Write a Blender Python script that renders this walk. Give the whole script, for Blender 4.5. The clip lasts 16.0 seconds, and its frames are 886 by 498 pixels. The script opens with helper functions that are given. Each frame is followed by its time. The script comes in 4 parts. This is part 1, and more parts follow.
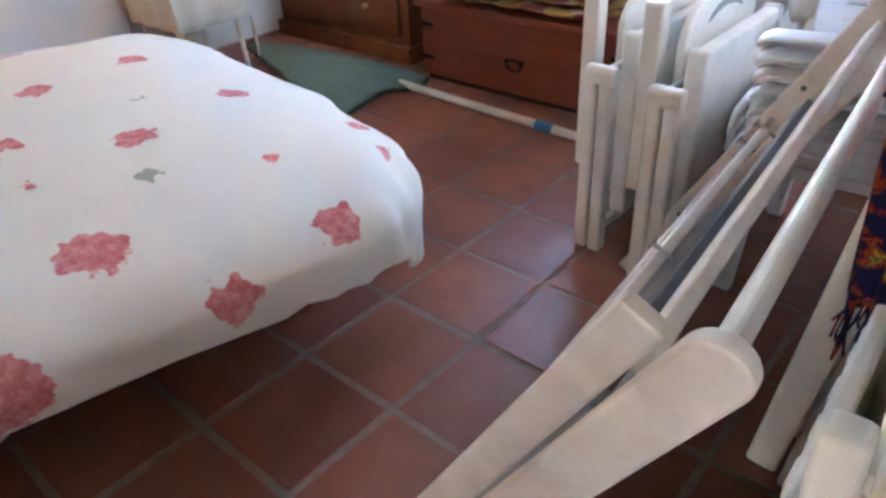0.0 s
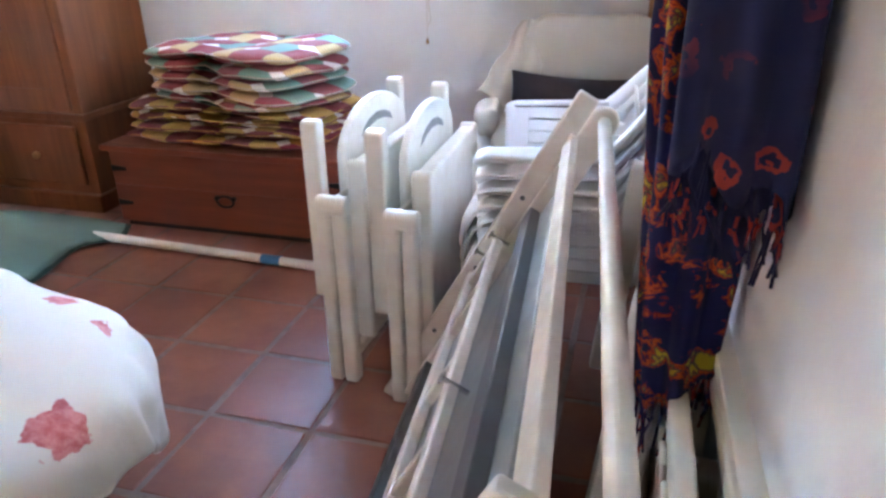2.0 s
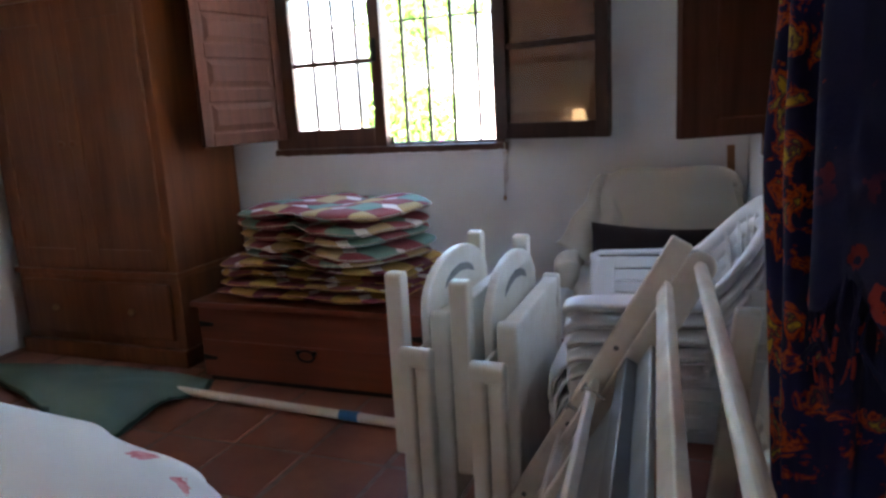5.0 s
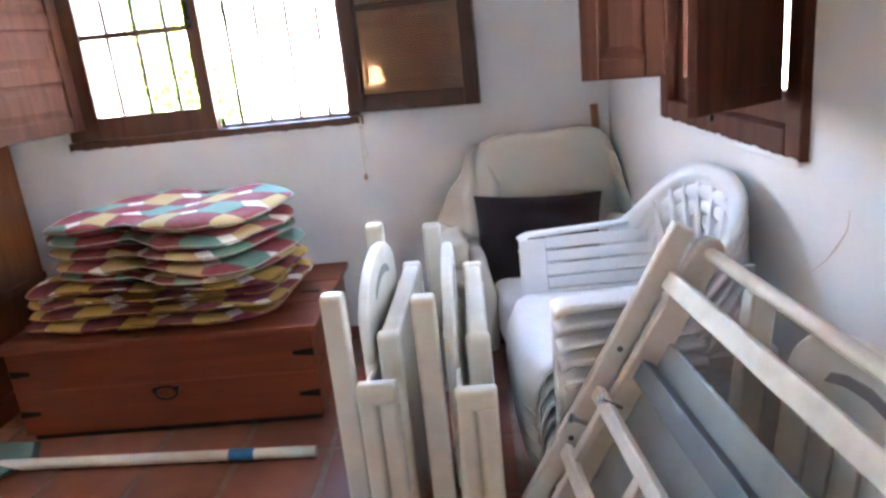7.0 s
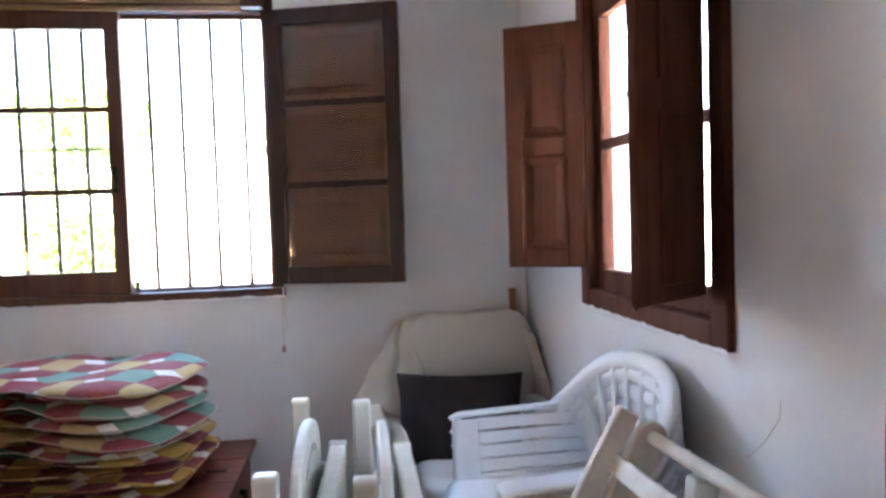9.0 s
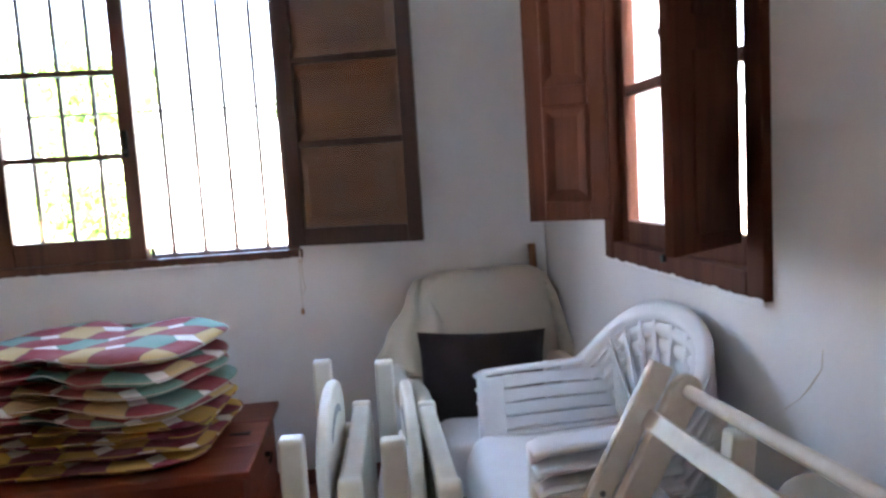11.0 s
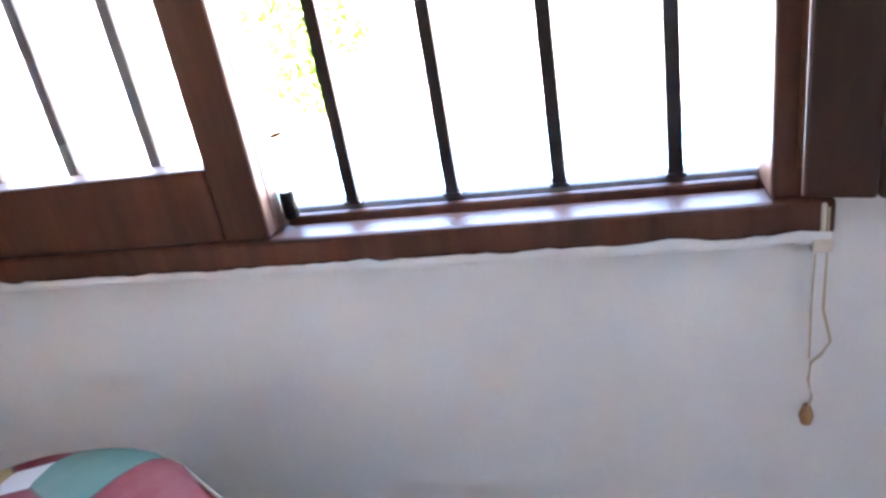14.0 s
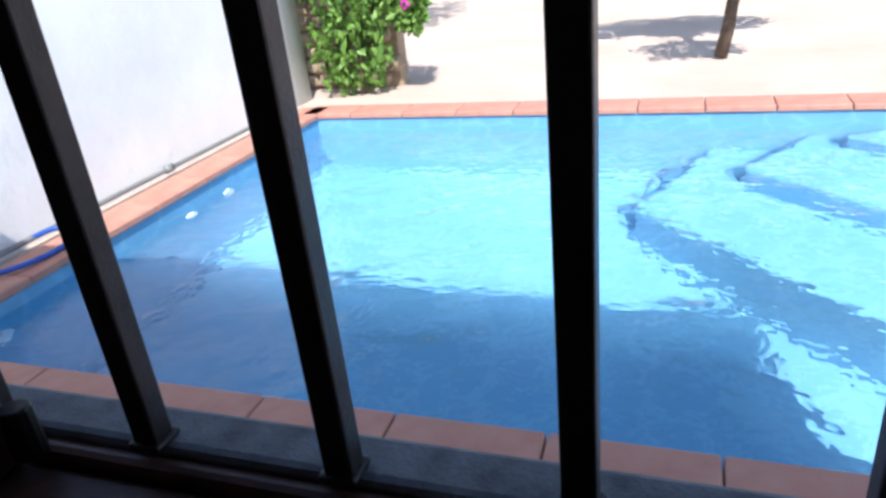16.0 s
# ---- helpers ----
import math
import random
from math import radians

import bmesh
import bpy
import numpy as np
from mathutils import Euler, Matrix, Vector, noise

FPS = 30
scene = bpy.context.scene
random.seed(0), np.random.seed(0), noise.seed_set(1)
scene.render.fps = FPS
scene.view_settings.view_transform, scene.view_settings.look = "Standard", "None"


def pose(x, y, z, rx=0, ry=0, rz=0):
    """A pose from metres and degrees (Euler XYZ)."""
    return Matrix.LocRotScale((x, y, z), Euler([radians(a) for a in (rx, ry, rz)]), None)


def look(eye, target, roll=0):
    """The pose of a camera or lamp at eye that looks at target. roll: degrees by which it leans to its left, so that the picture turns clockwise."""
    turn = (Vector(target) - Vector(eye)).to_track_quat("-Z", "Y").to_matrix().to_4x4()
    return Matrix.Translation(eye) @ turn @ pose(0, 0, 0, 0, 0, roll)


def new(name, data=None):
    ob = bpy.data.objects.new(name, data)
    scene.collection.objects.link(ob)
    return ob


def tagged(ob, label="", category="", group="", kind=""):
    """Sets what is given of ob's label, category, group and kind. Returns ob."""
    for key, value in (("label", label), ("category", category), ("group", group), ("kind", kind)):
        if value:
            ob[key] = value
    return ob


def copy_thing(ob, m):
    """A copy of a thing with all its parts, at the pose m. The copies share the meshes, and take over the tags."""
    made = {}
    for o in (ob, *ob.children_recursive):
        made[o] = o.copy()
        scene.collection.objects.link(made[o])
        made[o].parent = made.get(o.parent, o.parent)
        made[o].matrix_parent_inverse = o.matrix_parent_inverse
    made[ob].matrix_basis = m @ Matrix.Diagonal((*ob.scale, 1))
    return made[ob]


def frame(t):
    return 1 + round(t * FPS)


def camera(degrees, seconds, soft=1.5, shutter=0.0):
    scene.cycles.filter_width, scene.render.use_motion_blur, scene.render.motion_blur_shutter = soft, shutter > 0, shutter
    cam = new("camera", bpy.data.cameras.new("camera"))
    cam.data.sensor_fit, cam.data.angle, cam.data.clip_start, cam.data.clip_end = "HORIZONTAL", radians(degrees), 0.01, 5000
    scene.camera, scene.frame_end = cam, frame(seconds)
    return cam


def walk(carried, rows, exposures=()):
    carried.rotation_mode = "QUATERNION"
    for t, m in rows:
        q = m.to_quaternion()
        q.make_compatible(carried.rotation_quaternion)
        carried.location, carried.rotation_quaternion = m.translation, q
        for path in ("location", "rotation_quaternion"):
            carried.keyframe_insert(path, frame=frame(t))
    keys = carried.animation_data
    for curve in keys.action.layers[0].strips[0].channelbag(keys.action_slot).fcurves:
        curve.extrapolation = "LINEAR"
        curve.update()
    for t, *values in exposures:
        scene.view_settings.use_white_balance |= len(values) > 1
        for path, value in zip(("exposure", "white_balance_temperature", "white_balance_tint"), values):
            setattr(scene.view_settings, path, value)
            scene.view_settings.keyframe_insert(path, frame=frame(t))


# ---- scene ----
cam = camera(65.1, 16.0, soft=2.8)

PATH = [
    (0, (0.462, -0.159, 1.353), (-0.671, 1.073, 0.26), -3.2),
    (0.5, (0.385, -0.1, 1.354), (-0.459, 1.419, 0.364), -1.9),
    (1, (0.332, -0.101, 1.352), (-0.228, 1.577, 0.419), -1.1),
    (1.5, (0.32, -0.092, 1.347), (-0.191, 1.617, 0.444), -1.0),
    (2, (0.313, -0.087, 1.357), (-0.192, 1.661, 0.527), -1.0),
    (2.5, (0.306, -0.099, 1.39), (-0.363, 1.668, 0.734), -2.6),
    (3, (0.322, -0.086, 1.423), (-0.384, 1.748, 1.054), -1.5),
    (3.2, (0.317, -0.097, 1.44), (-0.395, 1.75, 1.151), -1.2),
    (5.5, (0.212, -0.021, 1.311), (-0.504, 1.773, 0.793), -4.5),
    (6, (0.055, 0.18, 1.327), (-0.485, 1.961, 0.594), -6.0),
    (6.5, (-0.1, 0.203, 1.358), (-0.454, 2.016, 0.593), -5.5),
    (7, (-0.266, 0.162, 1.423), (-0.368, 2.078, 0.858), -5.9),
    (7.5, (-0.343, 0.121, 1.459), (-0.263, 2.084, 1.086), -3.6),
    (8, (-0.366, 0.124, 1.461), (-0.14, 2.105, 1.309), -1.7),
    (8.5, (-0.394, 0.139, 1.447), (-0.157, 2.123, 1.368), -1.8),
    (11, (-0.423, 0.211, 1.423), (-0.227, 2.191, 1.221), -3.5),
    (11.5, (-0.47, 0.509, 1.391), (-0.527, 2.491, 1.132), -6.2),
    (12, (-0.602, 0.898, 1.369), (-0.916, 2.818, 0.905), -7.4),
    (12.5, (-0.721, 1.339, 1.367), (-1.159, 3.21, 0.814), -7.7),
    (13, (-0.886, 1.832, 1.315), (-1.362, 3.677, 0.71), -8.6),
    (13.5, (-1.031, 2.209, 1.31), (-1.458, 4.071, 0.717), -7.6),
    (14, (-0.987, 2.672, 1.459), (-1.488, 4.441, 0.672), -10.1),
    (14.5, (-1.019, 2.953, 1.488), (-1.468, 4.745, 0.721), -4.5),
    (15, (-0.996, 3.117, 1.475), (-1.566, 4.872, 0.704), -4.0),
    (15.4, (-1.018, 3.246, 1.455), (-1.639, 4.981, 0.678), -6.4),
    (16, (-1.017, 3.250, 1.450), (-1.658, 4.951, 0.615), -6.2),
]
EXPOSURE = [(0, 6.2, 7050, 16), (1.5, 6.4, 6950, 16), (3.2, 6.5, 6850, 15), (5.3, 4.65, 7000, 14), (5.8, 5.4, 7150, 15), (6.5, 6.25, 7300, 16), (7.5, 6.05, 7300, 16), (8.0, 5.9, 7250, 16), (8.5, 5.62, 7200, 16),
            (11.0, 5.42, 7000, 15), (12.0, 5.45, 7000, 16), (13.0, 6.15, 7150, 18), (13.5, 6.2, 7150, 19), (14.0, 5.92, 6800, 16), (14.5, 5.12, 6350, 14), (15.0, 3.6, 6300, 13), (15.4, 2.15, 6300, 13), (15.7, 1.35, 6200, 12), (16.0, 0.75, 6100, 12)]
walk(cam, [(t, look(eye, target, roll)) for t, eye, target, roll in PATH], EXPOSURE)

# ---- world and sun ----
SUN_UP = 50
SUN_SIDE = 21         # degrees by which the sun stands east of south
world = bpy.data.worlds.new("sky")
scene.world = world
world.use_nodes = True
wn = world.node_tree
sky = wn.nodes.new("ShaderNodeTexSky")
sky.sky_type = "NISHITA"
sky.sun_disc = False
sky.sun_elevation = radians(SUN_UP)
sky.sun_rotation = radians(180 - SUN_SIDE)
wn.nodes["Background"].inputs["Strength"].default_value = 0.15
wn.links.new(sky.outputs[0], wn.nodes["Background"].inputs["Color"])
sun_data = bpy.data.lights.new("sun", "SUN")
sun_data.energy, sun_data.angle, sun_data.color = 4.5, radians(0.5), (1.0, 0.94, 0.86)
sun = new("sun", sun_data)
h = math.cos(radians(SUN_UP))
sun.matrix_world = look((h * math.sin(radians(SUN_SIDE)) * 20, -h * math.cos(radians(SUN_SIDE)) * 20, math.sin(radians(SUN_UP)) * 20), (0, 0, 0))

# ---- node helpers ----


class Nodes:
    def __init__(self, name):
        self.mat = bpy.data.materials.new(name)
        self.mat.use_nodes = True
        self.tree = self.mat.node_tree
        self.bsdf = self.tree.nodes["Principled BSDF"]
        self.coords = self.tree.nodes.new("ShaderNodeTexCoord")

    def put(self, socket, value):
        if hasattr(value, "is_output"):
            self.tree.links.new(value, socket)
        elif value is not None:
            socket.default_value = value

    def math(self, op, a, b=None, c=None):
        n = self.tree.nodes.new("ShaderNodeMath")
        n.operation = op
        for s, v in zip(n.inputs, (a, b, c)):
            self.put(s, v)
        return n.outputs[0]

    def place(self, scale=(1, 1, 1), rot=(0, 0, 0), loc=(0, 0, 0), kind="Object"):
        n = self.tree.nodes.new("ShaderNodeMapping")
        self.tree.links.new(self.coords.outputs[kind], n.inputs[0])
        n.inputs["Scale"].default_value, n.inputs["Rotation"].default_value, n.inputs["Location"].default_value = scale, rot, loc
        return n.outputs[0]

    def noise(self, vec, scale, detail=4, rough=0.6, warp=0.0):
        n = self.tree.nodes.new("ShaderNodeTexNoise")
        self.put(n.inputs["Vector"], vec)
        n.inputs["Scale"].default_value, n.inputs["Detail"].default_value, n.inputs["Roughness"].default_value, n.inputs["Distortion"].default_value = scale, detail, rough, warp
        return n.outputs["Fac"]

    def ramp(self, fac, *stops):
        n = self.tree.nodes.new("ShaderNodeValToRGB")
        self.put(n.inputs[0], fac)
        els = n.color_ramp.elements
        while len(els) < len(stops):
            els.new(0.5)
        for e, (p, c) in zip(els, stops):
            e.position, e.color = p, (*c, 1) if len(c) == 3 else c
        return n.outputs[0]

    def mix(self, fac, a, b, blend="MIX"):
        n = self.tree.nodes.new("ShaderNodeMix")
        n.data_type, n.blend_type = "RGBA", blend
        self.put(n.inputs[0], fac)
        for s, v in ((n.inputs[6], a), (n.inputs[7], b)):
            self.put(s, (*v, 1) if isinstance(v, tuple) and len(v) == 3 else v)
        return n.outputs[2]

    def random(self):
        return self.tree.nodes.new("ShaderNodeObjectInfo").outputs["Random"]

    def split(self, vec):
        n = self.tree.nodes.new("ShaderNodeSeparateXYZ")
        self.put(n.inputs[0], vec)
        return n.outputs

    def bump(self, height, strength, distance=0.01):
        n = self.tree.nodes.new("ShaderNodeBump")
        self.put(n.inputs["Height"], height)
        n.inputs["Strength"].default_value, n.inputs["Distance"].default_value = strength, distance
        self.tree.links.new(n.outputs[0], self.bsdf.inputs["Normal"])

    def finish(self, color, rough=0.5, metal=0.0, spec=None):
        self.put(self.bsdf.inputs["Base Color"], (*color, 1) if isinstance(color, tuple) and len(color) == 3 else color)
        self.put(self.bsdf.inputs["Roughness"], rough)
        self.put(self.bsdf.inputs["Metallic"], metal)
        if spec is not None:
            self.bsdf.inputs["Specular IOR Level"].default_value = spec
        return self.mat


def plaster(name, base, dark):
    n = Nodes(name)
    v = n.place()
    big, fine = n.noise(v, 1.6, 5), n.noise(v, 38, 6, 0.7)
    n.bump(n.math("ADD", n.math("MULTIPLY", n.noise(v, 5, 4), 3.0), fine), 0.35, 0.006)
    return n.finish(n.mix(n.ramp(big, (0.35, (0, 0, 0)), (0.75, (1, 1, 1))), base, dark), 0.9)


def wood(name, light, dark, grain=(1, 1, 0.06), rough=0.45, scale=26, gloss=0.4):
    n = Nodes(name)
    v = n.place(grain)
    streak = n.noise(v, scale, 6, 0.65, 0.6)
    blotch = n.noise(n.place(), 3.5, 3)
    c = n.mix(n.ramp(streak, (0.3, (0, 0, 0)), (0.72, (1, 1, 1))), light, dark)
    c = n.mix(n.math("MULTIPLY", blotch, 0.5), c, dark)
    n.bump(streak, 0.18, 0.002)
    return n.finish(c, n.math("MULTIPLY_ADD", streak, 0.2, rough - 0.1), 0, gloss)


def plain(name, color, rough=0.5, metal=0.0, vary=0.12, scale=14, relief=0.08, dirt=None):
    n = Nodes(name)
    v = n.place()
    big = n.noise(v, scale, 5)
    c = n.mix(n.ramp(big, (0.38, (0, 0, 0)), (0.7, (1, 1, 1))), color, dirt or tuple(a * (1 - vary) for a in color))
    n.bump(n.noise(v, scale * 9, 4), relief, 0.002)
    return n.finish(c, n.math("MULTIPLY_ADD", big, 0.15, rough - 0.07), metal)


def cloth(name, color, dark, weave=420, rough=0.95):
    n = Nodes(name)
    v = n.place()
    w = n.tree.nodes.new("ShaderNodeTexWave")
    n.put(w.inputs["Vector"], v)
    w.inputs["Scale"].default_value, w.inputs["Distortion"].default_value = weave / 6.3, 2
    n.bump(n.math("ADD", w.outputs["Fac"], n.noise(v, 9, 4)), 0.2, 0.004)
    n.bsdf.inputs["Sheen Weight"].default_value = 0.02
    return n.finish(n.mix(n.noise(v, 6, 5), color, dark), rough)


WALL = plaster("white_plaster", (0.80, 0.80, 0.81), (0.70, 0.70, 0.71))
OUTER = plaster("outer_whitewash", (0.82, 0.81, 0.79), (0.74, 0.72, 0.69))
WALNUT = wood("dark_window_wood", (0.13, 0.05, 0.028), (0.055, 0.02, 0.013))
CEDAR = wood("shutter_wood", (0.125, 0.044, 0.024), (0.065, 0.022, 0.013), rough=0.72, gloss=0.16)
RAWWOOD = wood("unvarnished_wood", (0.42, 0.24, 0.12), (0.26, 0.13, 0.06), rough=0.7)
DARKSASH = wood("dark_sash_wood", (0.06, 0.024, 0.016), (0.03, 0.012, 0.009))
PANELWOOD = wood("pale_shutter_back", (0.22, 0.10, 0.055), (0.13, 0.055, 0.03), (0.07, 1, 1), 0.7, 14, 0.15)
PINE = wood("waxed_pine", (0.255, 0.082, 0.026), (0.14, 0.041, 0.016), (1, 1, 0.07), 0.42, 18)
MAHOG = wood("red_brown_chest_wood", (0.26, 0.060, 0.025), (0.145, 0.033, 0.016), (0.07, 1, 1), 0.38, 20)
PLASTIC = plain("white_moulded_plastic", (0.78, 0.755, 0.68), 0.38, 0, 0.1, 7, 0.04, (0.67, 0.625, 0.53))
PLASTIC2 = plain("cool_white_plastic", (0.80, 0.82, 0.84), 0.32, 0, 0.08, 6, 0.03)
PAINTWOOD = plain("white_painted_wood", (0.71, 0.66, 0.59), 0.48, 0, 0.15, 9, 0.12, (0.56, 0.49, 0.41))
GREYPANEL = plain("grey_panel", (0.22, 0.23, 0.225), 0.42, 0, 0.2, 8)
DARKGREY = plain("dark_grey_metal", (0.13, 0.135, 0.14), 0.45, 0.3, 0.2, 8)
IRON = plain("black_painted_iron", (0.035, 0.03, 0.032), 0.42, 0.5, 0.4, 30, 0.25)
BLACK = plain("black_iron_fitting", (0.012, 0.011, 0.01), 0.4, 0.6, 0.3, 40, 0.2)
STEEL = plain("bright_steel", (0.6, 0.6, 0.6), 0.25, 1.0, 0.1, 30)
BEIGE = cloth("beige_cotton", (0.62, 0.58, 0.50), (0.54, 0.50, 0.43))
DARKCLOTH = cloth("dark_brown_cloth", (0.030, 0.020, 0.020), (0.018, 0.012, 0.013))
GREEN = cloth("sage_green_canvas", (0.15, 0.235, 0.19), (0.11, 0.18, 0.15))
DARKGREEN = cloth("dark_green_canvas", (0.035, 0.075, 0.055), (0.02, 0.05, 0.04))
MAGENTA = cloth("magenta_cotton", (0.50, 0.015, 0.10), (0.34, 0.008, 0.07))
BLUETAPE = plain("blue_tape", (0.02, 0.19, 0.42), 0.4)
CORD = plain("cotton_cord", (0.52, 0.44, 0.33), 0.9)
GROUT = plain("pale_grout", (0.29, 0.205, 0.17), 0.95, 0, 0.3, 20, 0.4)
SKIRT = plain("terracotta_skirting", (0.20, 0.06, 0.035), 0.5, 0, 0.25, 10)
STONESILL = plain("grey_stone_sill", (0.20, 0.20, 0.21), 0.75, 0, 0.45, 34, 0.5)
BAMBOO = wood("bamboo_slats", (0.36, 0.22, 0.10), (0.24, 0.13, 0.055), (0.06, 1, 1), 0.6, 30)
HOSE = plain("blue_hose", (0.02, 0.09, 0.42), 0.4)
MATTRESS = cloth("cream_ticking", (0.55, 0.50, 0.42), (0.48, 0.43, 0.36))


def make_tile():
    n = Nodes("terracotta_tile")
    v = n.place(kind="Object")
    g = n.tree.nodes.new("ShaderNodeNewGeometry").outputs["Position"]
    r = n.random()
    blotch, fine = n.noise(g, 4.5, 6, 0.65), n.noise(g, 60, 5, 0.7)
    c = n.mix(n.ramp(blotch, (0.3, (0, 0, 0)), (0.7, (1, 1, 1))), (0.36, 0.13, 0.066), (0.23, 0.072, 0.046))
    c = n.mix(n.math("MULTIPLY", r, 0.55), c, (0.21, 0.07, 0.052))
    x, y, z = n.split(v)
    edge = n.math("MAXIMUM", n.math("ABSOLUTE", x), n.math("ABSOLUTE", y))
    c = n.mix(n.ramp(edge, (0.10, (0, 0, 0)), (0.17, (0.2, 0.2, 0.2))), c, (0.17, 0.05, 0.035))
    n.bump(n.math("ADD", n.math("MULTIPLY", blotch, 2.0), fine), 0.22, 0.003)
    return n.finish(c, n.math("MULTIPLY_ADD", blotch, 0.22, 0.24), 0, 0.5)


TILE = make_tile()


def make_glass():
    n = Nodes("window_glass")
    n.bsdf.inputs["Transmission Weight"].default_value = 1
    n.bsdf.inputs["IOR"].default_value = 1.45
    return n.finish((0.98, 0.99, 0.98), n.math("MULTIPLY", n.noise(n.place(), 8, 3), 0.02))


GLASS = make_glass()


def make_patchwork(name, cool, warm, red):
    """Red squares in a chequer with teal and ochre ones, small white squares on every other corner."""
    n = Nodes(name)
    v = n.place((6.3, 6.3, 6.3), (0, 0, radians(6)))
    x, y, z = n.split(v)
    r = n.random()
    u = n.math("ADD", n.math("ADD", x, n.math("MULTIPLY", z, 0.5)), n.math("MULTIPLY", r, 14.0))
    w = n.math("ADD", n.math("ADD", y, z), n.math("MULTIPLY", r, 8.0))
    fu, fw = n.math("FLOOR", u), n.math("FLOOR", w)
    odd = n.math("FLOORED_MODULO", n.math("ADD", fu, fw), 2.0)
    second = n.math("FLOORED_MODULO", fu, 2.0)
    du, dw = n.math("ABSOLUTE", n.math("SUBTRACT", n.math("FRACT", u), 0.5)), n.math("ABSOLUTE", n.math("SUBTRACT", n.math("FRACT", w), 0.5))
    corner_u, corner_w = n.math("FLOOR", n.math("ADD", u, 0.5)), n.math("FLOOR", n.math("ADD", w, 0.5))
    corner = n.math("MULTIPLY", n.math("GREATER_THAN", n.math("ADD", du, dw), 0.74), n.math("LESS_THAN", n.math("FLOORED_MODULO", n.math("ADD", corner_u, corner_w), 2.0), 0.5))
    line = n.math("GREATER_THAN", n.math("MAXIMUM", du, dw), 0.485)
    c = n.mix(second, cool, warm)
    c = n.mix(odd, c, red)
    c = n.mix(n.math("MULTIPLY", line, 0.7), c, (0.10, 0.06, 0.06))
    c = n.mix(corner, c, (0.72, 0.66, 0.60))
    fade = n.noise(n.place(), 9, 5)
    c = n.mix(n.ramp(fade, (0.35, (0, 0, 0)), (0.75, (0.24, 0.24, 0.24))), c, (0.46, 0.36, 0.30))
    n.bump(n.math("ADD", n.noise(n.place(), 12, 4), n.math("MULTIPLY", n.noise(n.place(), 300, 2), 0.2)), 0.35, 0.008)
    return n.finish(c, 0.9)


PATCH = make_patchwork("patchwork_cotton", (0.12, 0.24, 0.185), (0.47, 0.31, 0.12), (0.235, 0.022, 0.029))
PATCHLOW = make_patchwork("ochre_patchwork_cotton", (0.42, 0.23, 0.035), (0.50, 0.31, 0.06), (0.17, 0.018, 0.03))
PIPING = cloth("cream_piping", (0.46, 0.39, 0.31), (0.36, 0.30, 0.23))


def make_bedspread():
    """White cotton with scattered red blooms and a few grey-green leaves."""
    n = Nodes("bedspread_cotton")
    v = n.place()
    warp = n.tree.nodes.new("ShaderNodeTexNoise")
    n.put(warp.inputs["Vector"], v)
    warp.inputs["Scale"].default_value, warp.inputs["Detail"].default_value = 22, 5
    shift = n.tree.nodes.new("ShaderNodeVectorMath")
    shift.operation = "MULTIPLY_ADD"
    n.put(shift.inputs[0], warp.outputs["Color"])
    shift.inputs[1].default_value = (0.11, 0.11, 0.11)
    n.put(shift.inputs[2], n.place(loc=(-0.038, -0.038, -0.038)))
    off = shift.outputs[0]

    def blooms(places):
        field = None
        for x, y, z, size in places:
            d = n.tree.nodes.new("ShaderNodeVectorMath")
            d.operation = "DISTANCE"
            n.put(d.inputs[0], off)
            d.inputs[1].default_value = (x + 0.017, y + 0.017, z + 0.017)
            f = n.math("DIVIDE", d.outputs["Value"], size)
            field = f if field is None else n.math("MINIMUM", field, f)
        return n.ramp(field, (0.92, (1, 1, 1)), (1.0, (0, 0, 0)))

    # printed blooms and leaves: x, y, z and radius on the quilt
    red = blooms(((-0.245, 0.444, 0.618, 0.055), (-0.115, 0.104, 0.629, 0.055), (0.289, 0.573, 0.591, 0.05), (0.462, 0.205, 0.614, 0.058), (0.29, -0.082, 0.629, 0.05), (0.775, 0.437, 0.577, 0.024), (0.882, -0.052, 0.555, 0.078), (1.048, 0.459, 0.48, 0.062), (1.101, 0.151, 0.44, 0.06), (1.112, -0.307, 0.44, 0.085), (0.55, -0.084, 0.611, 0.02), (0.864, 0.745, 0.515, 0.028), (0.675, 0.783, 0.53, 0.045), (-0.53, -0.297, 0.62, 0.06), (-0.213, -0.702, 0.62, 0.07), (0.338, -0.665, 0.6, 0.065), (0.66, -0.462, 0.6, 0.05), (-0.855, 0.158, 0.6, 0.06)))
    leaf = blooms(((0.685, 0.158, 0.594, 0.026), (0.182, 0.322, 0.61, 0.022), (0.143, -0.392, 0.62, 0.03)))
    c = n.mix(n.noise(v, 5, 4), (0.80, 0.77, 0.71), (0.74, 0.70, 0.63))
    petal = n.ramp(n.noise(v, 34, 4, 0.7), (0.38, (0.55, 0.06, 0.08)), (0.62, (0.72, 0.26, 0.25)))
    c = n.mix(leaf, c, (0.36, 0.38, 0.30))
    c = n.mix(n.math("MULTIPLY", red, 0.9), c, petal)
    n.bump(n.math("ADD", n.noise(v, 7, 5), n.math("MULTIPLY", n.noise(v, 260, 2), 0.15)), 0.3, 0.012)
    return n.finish(c, 0.92)


SPREAD = make_bedspread()


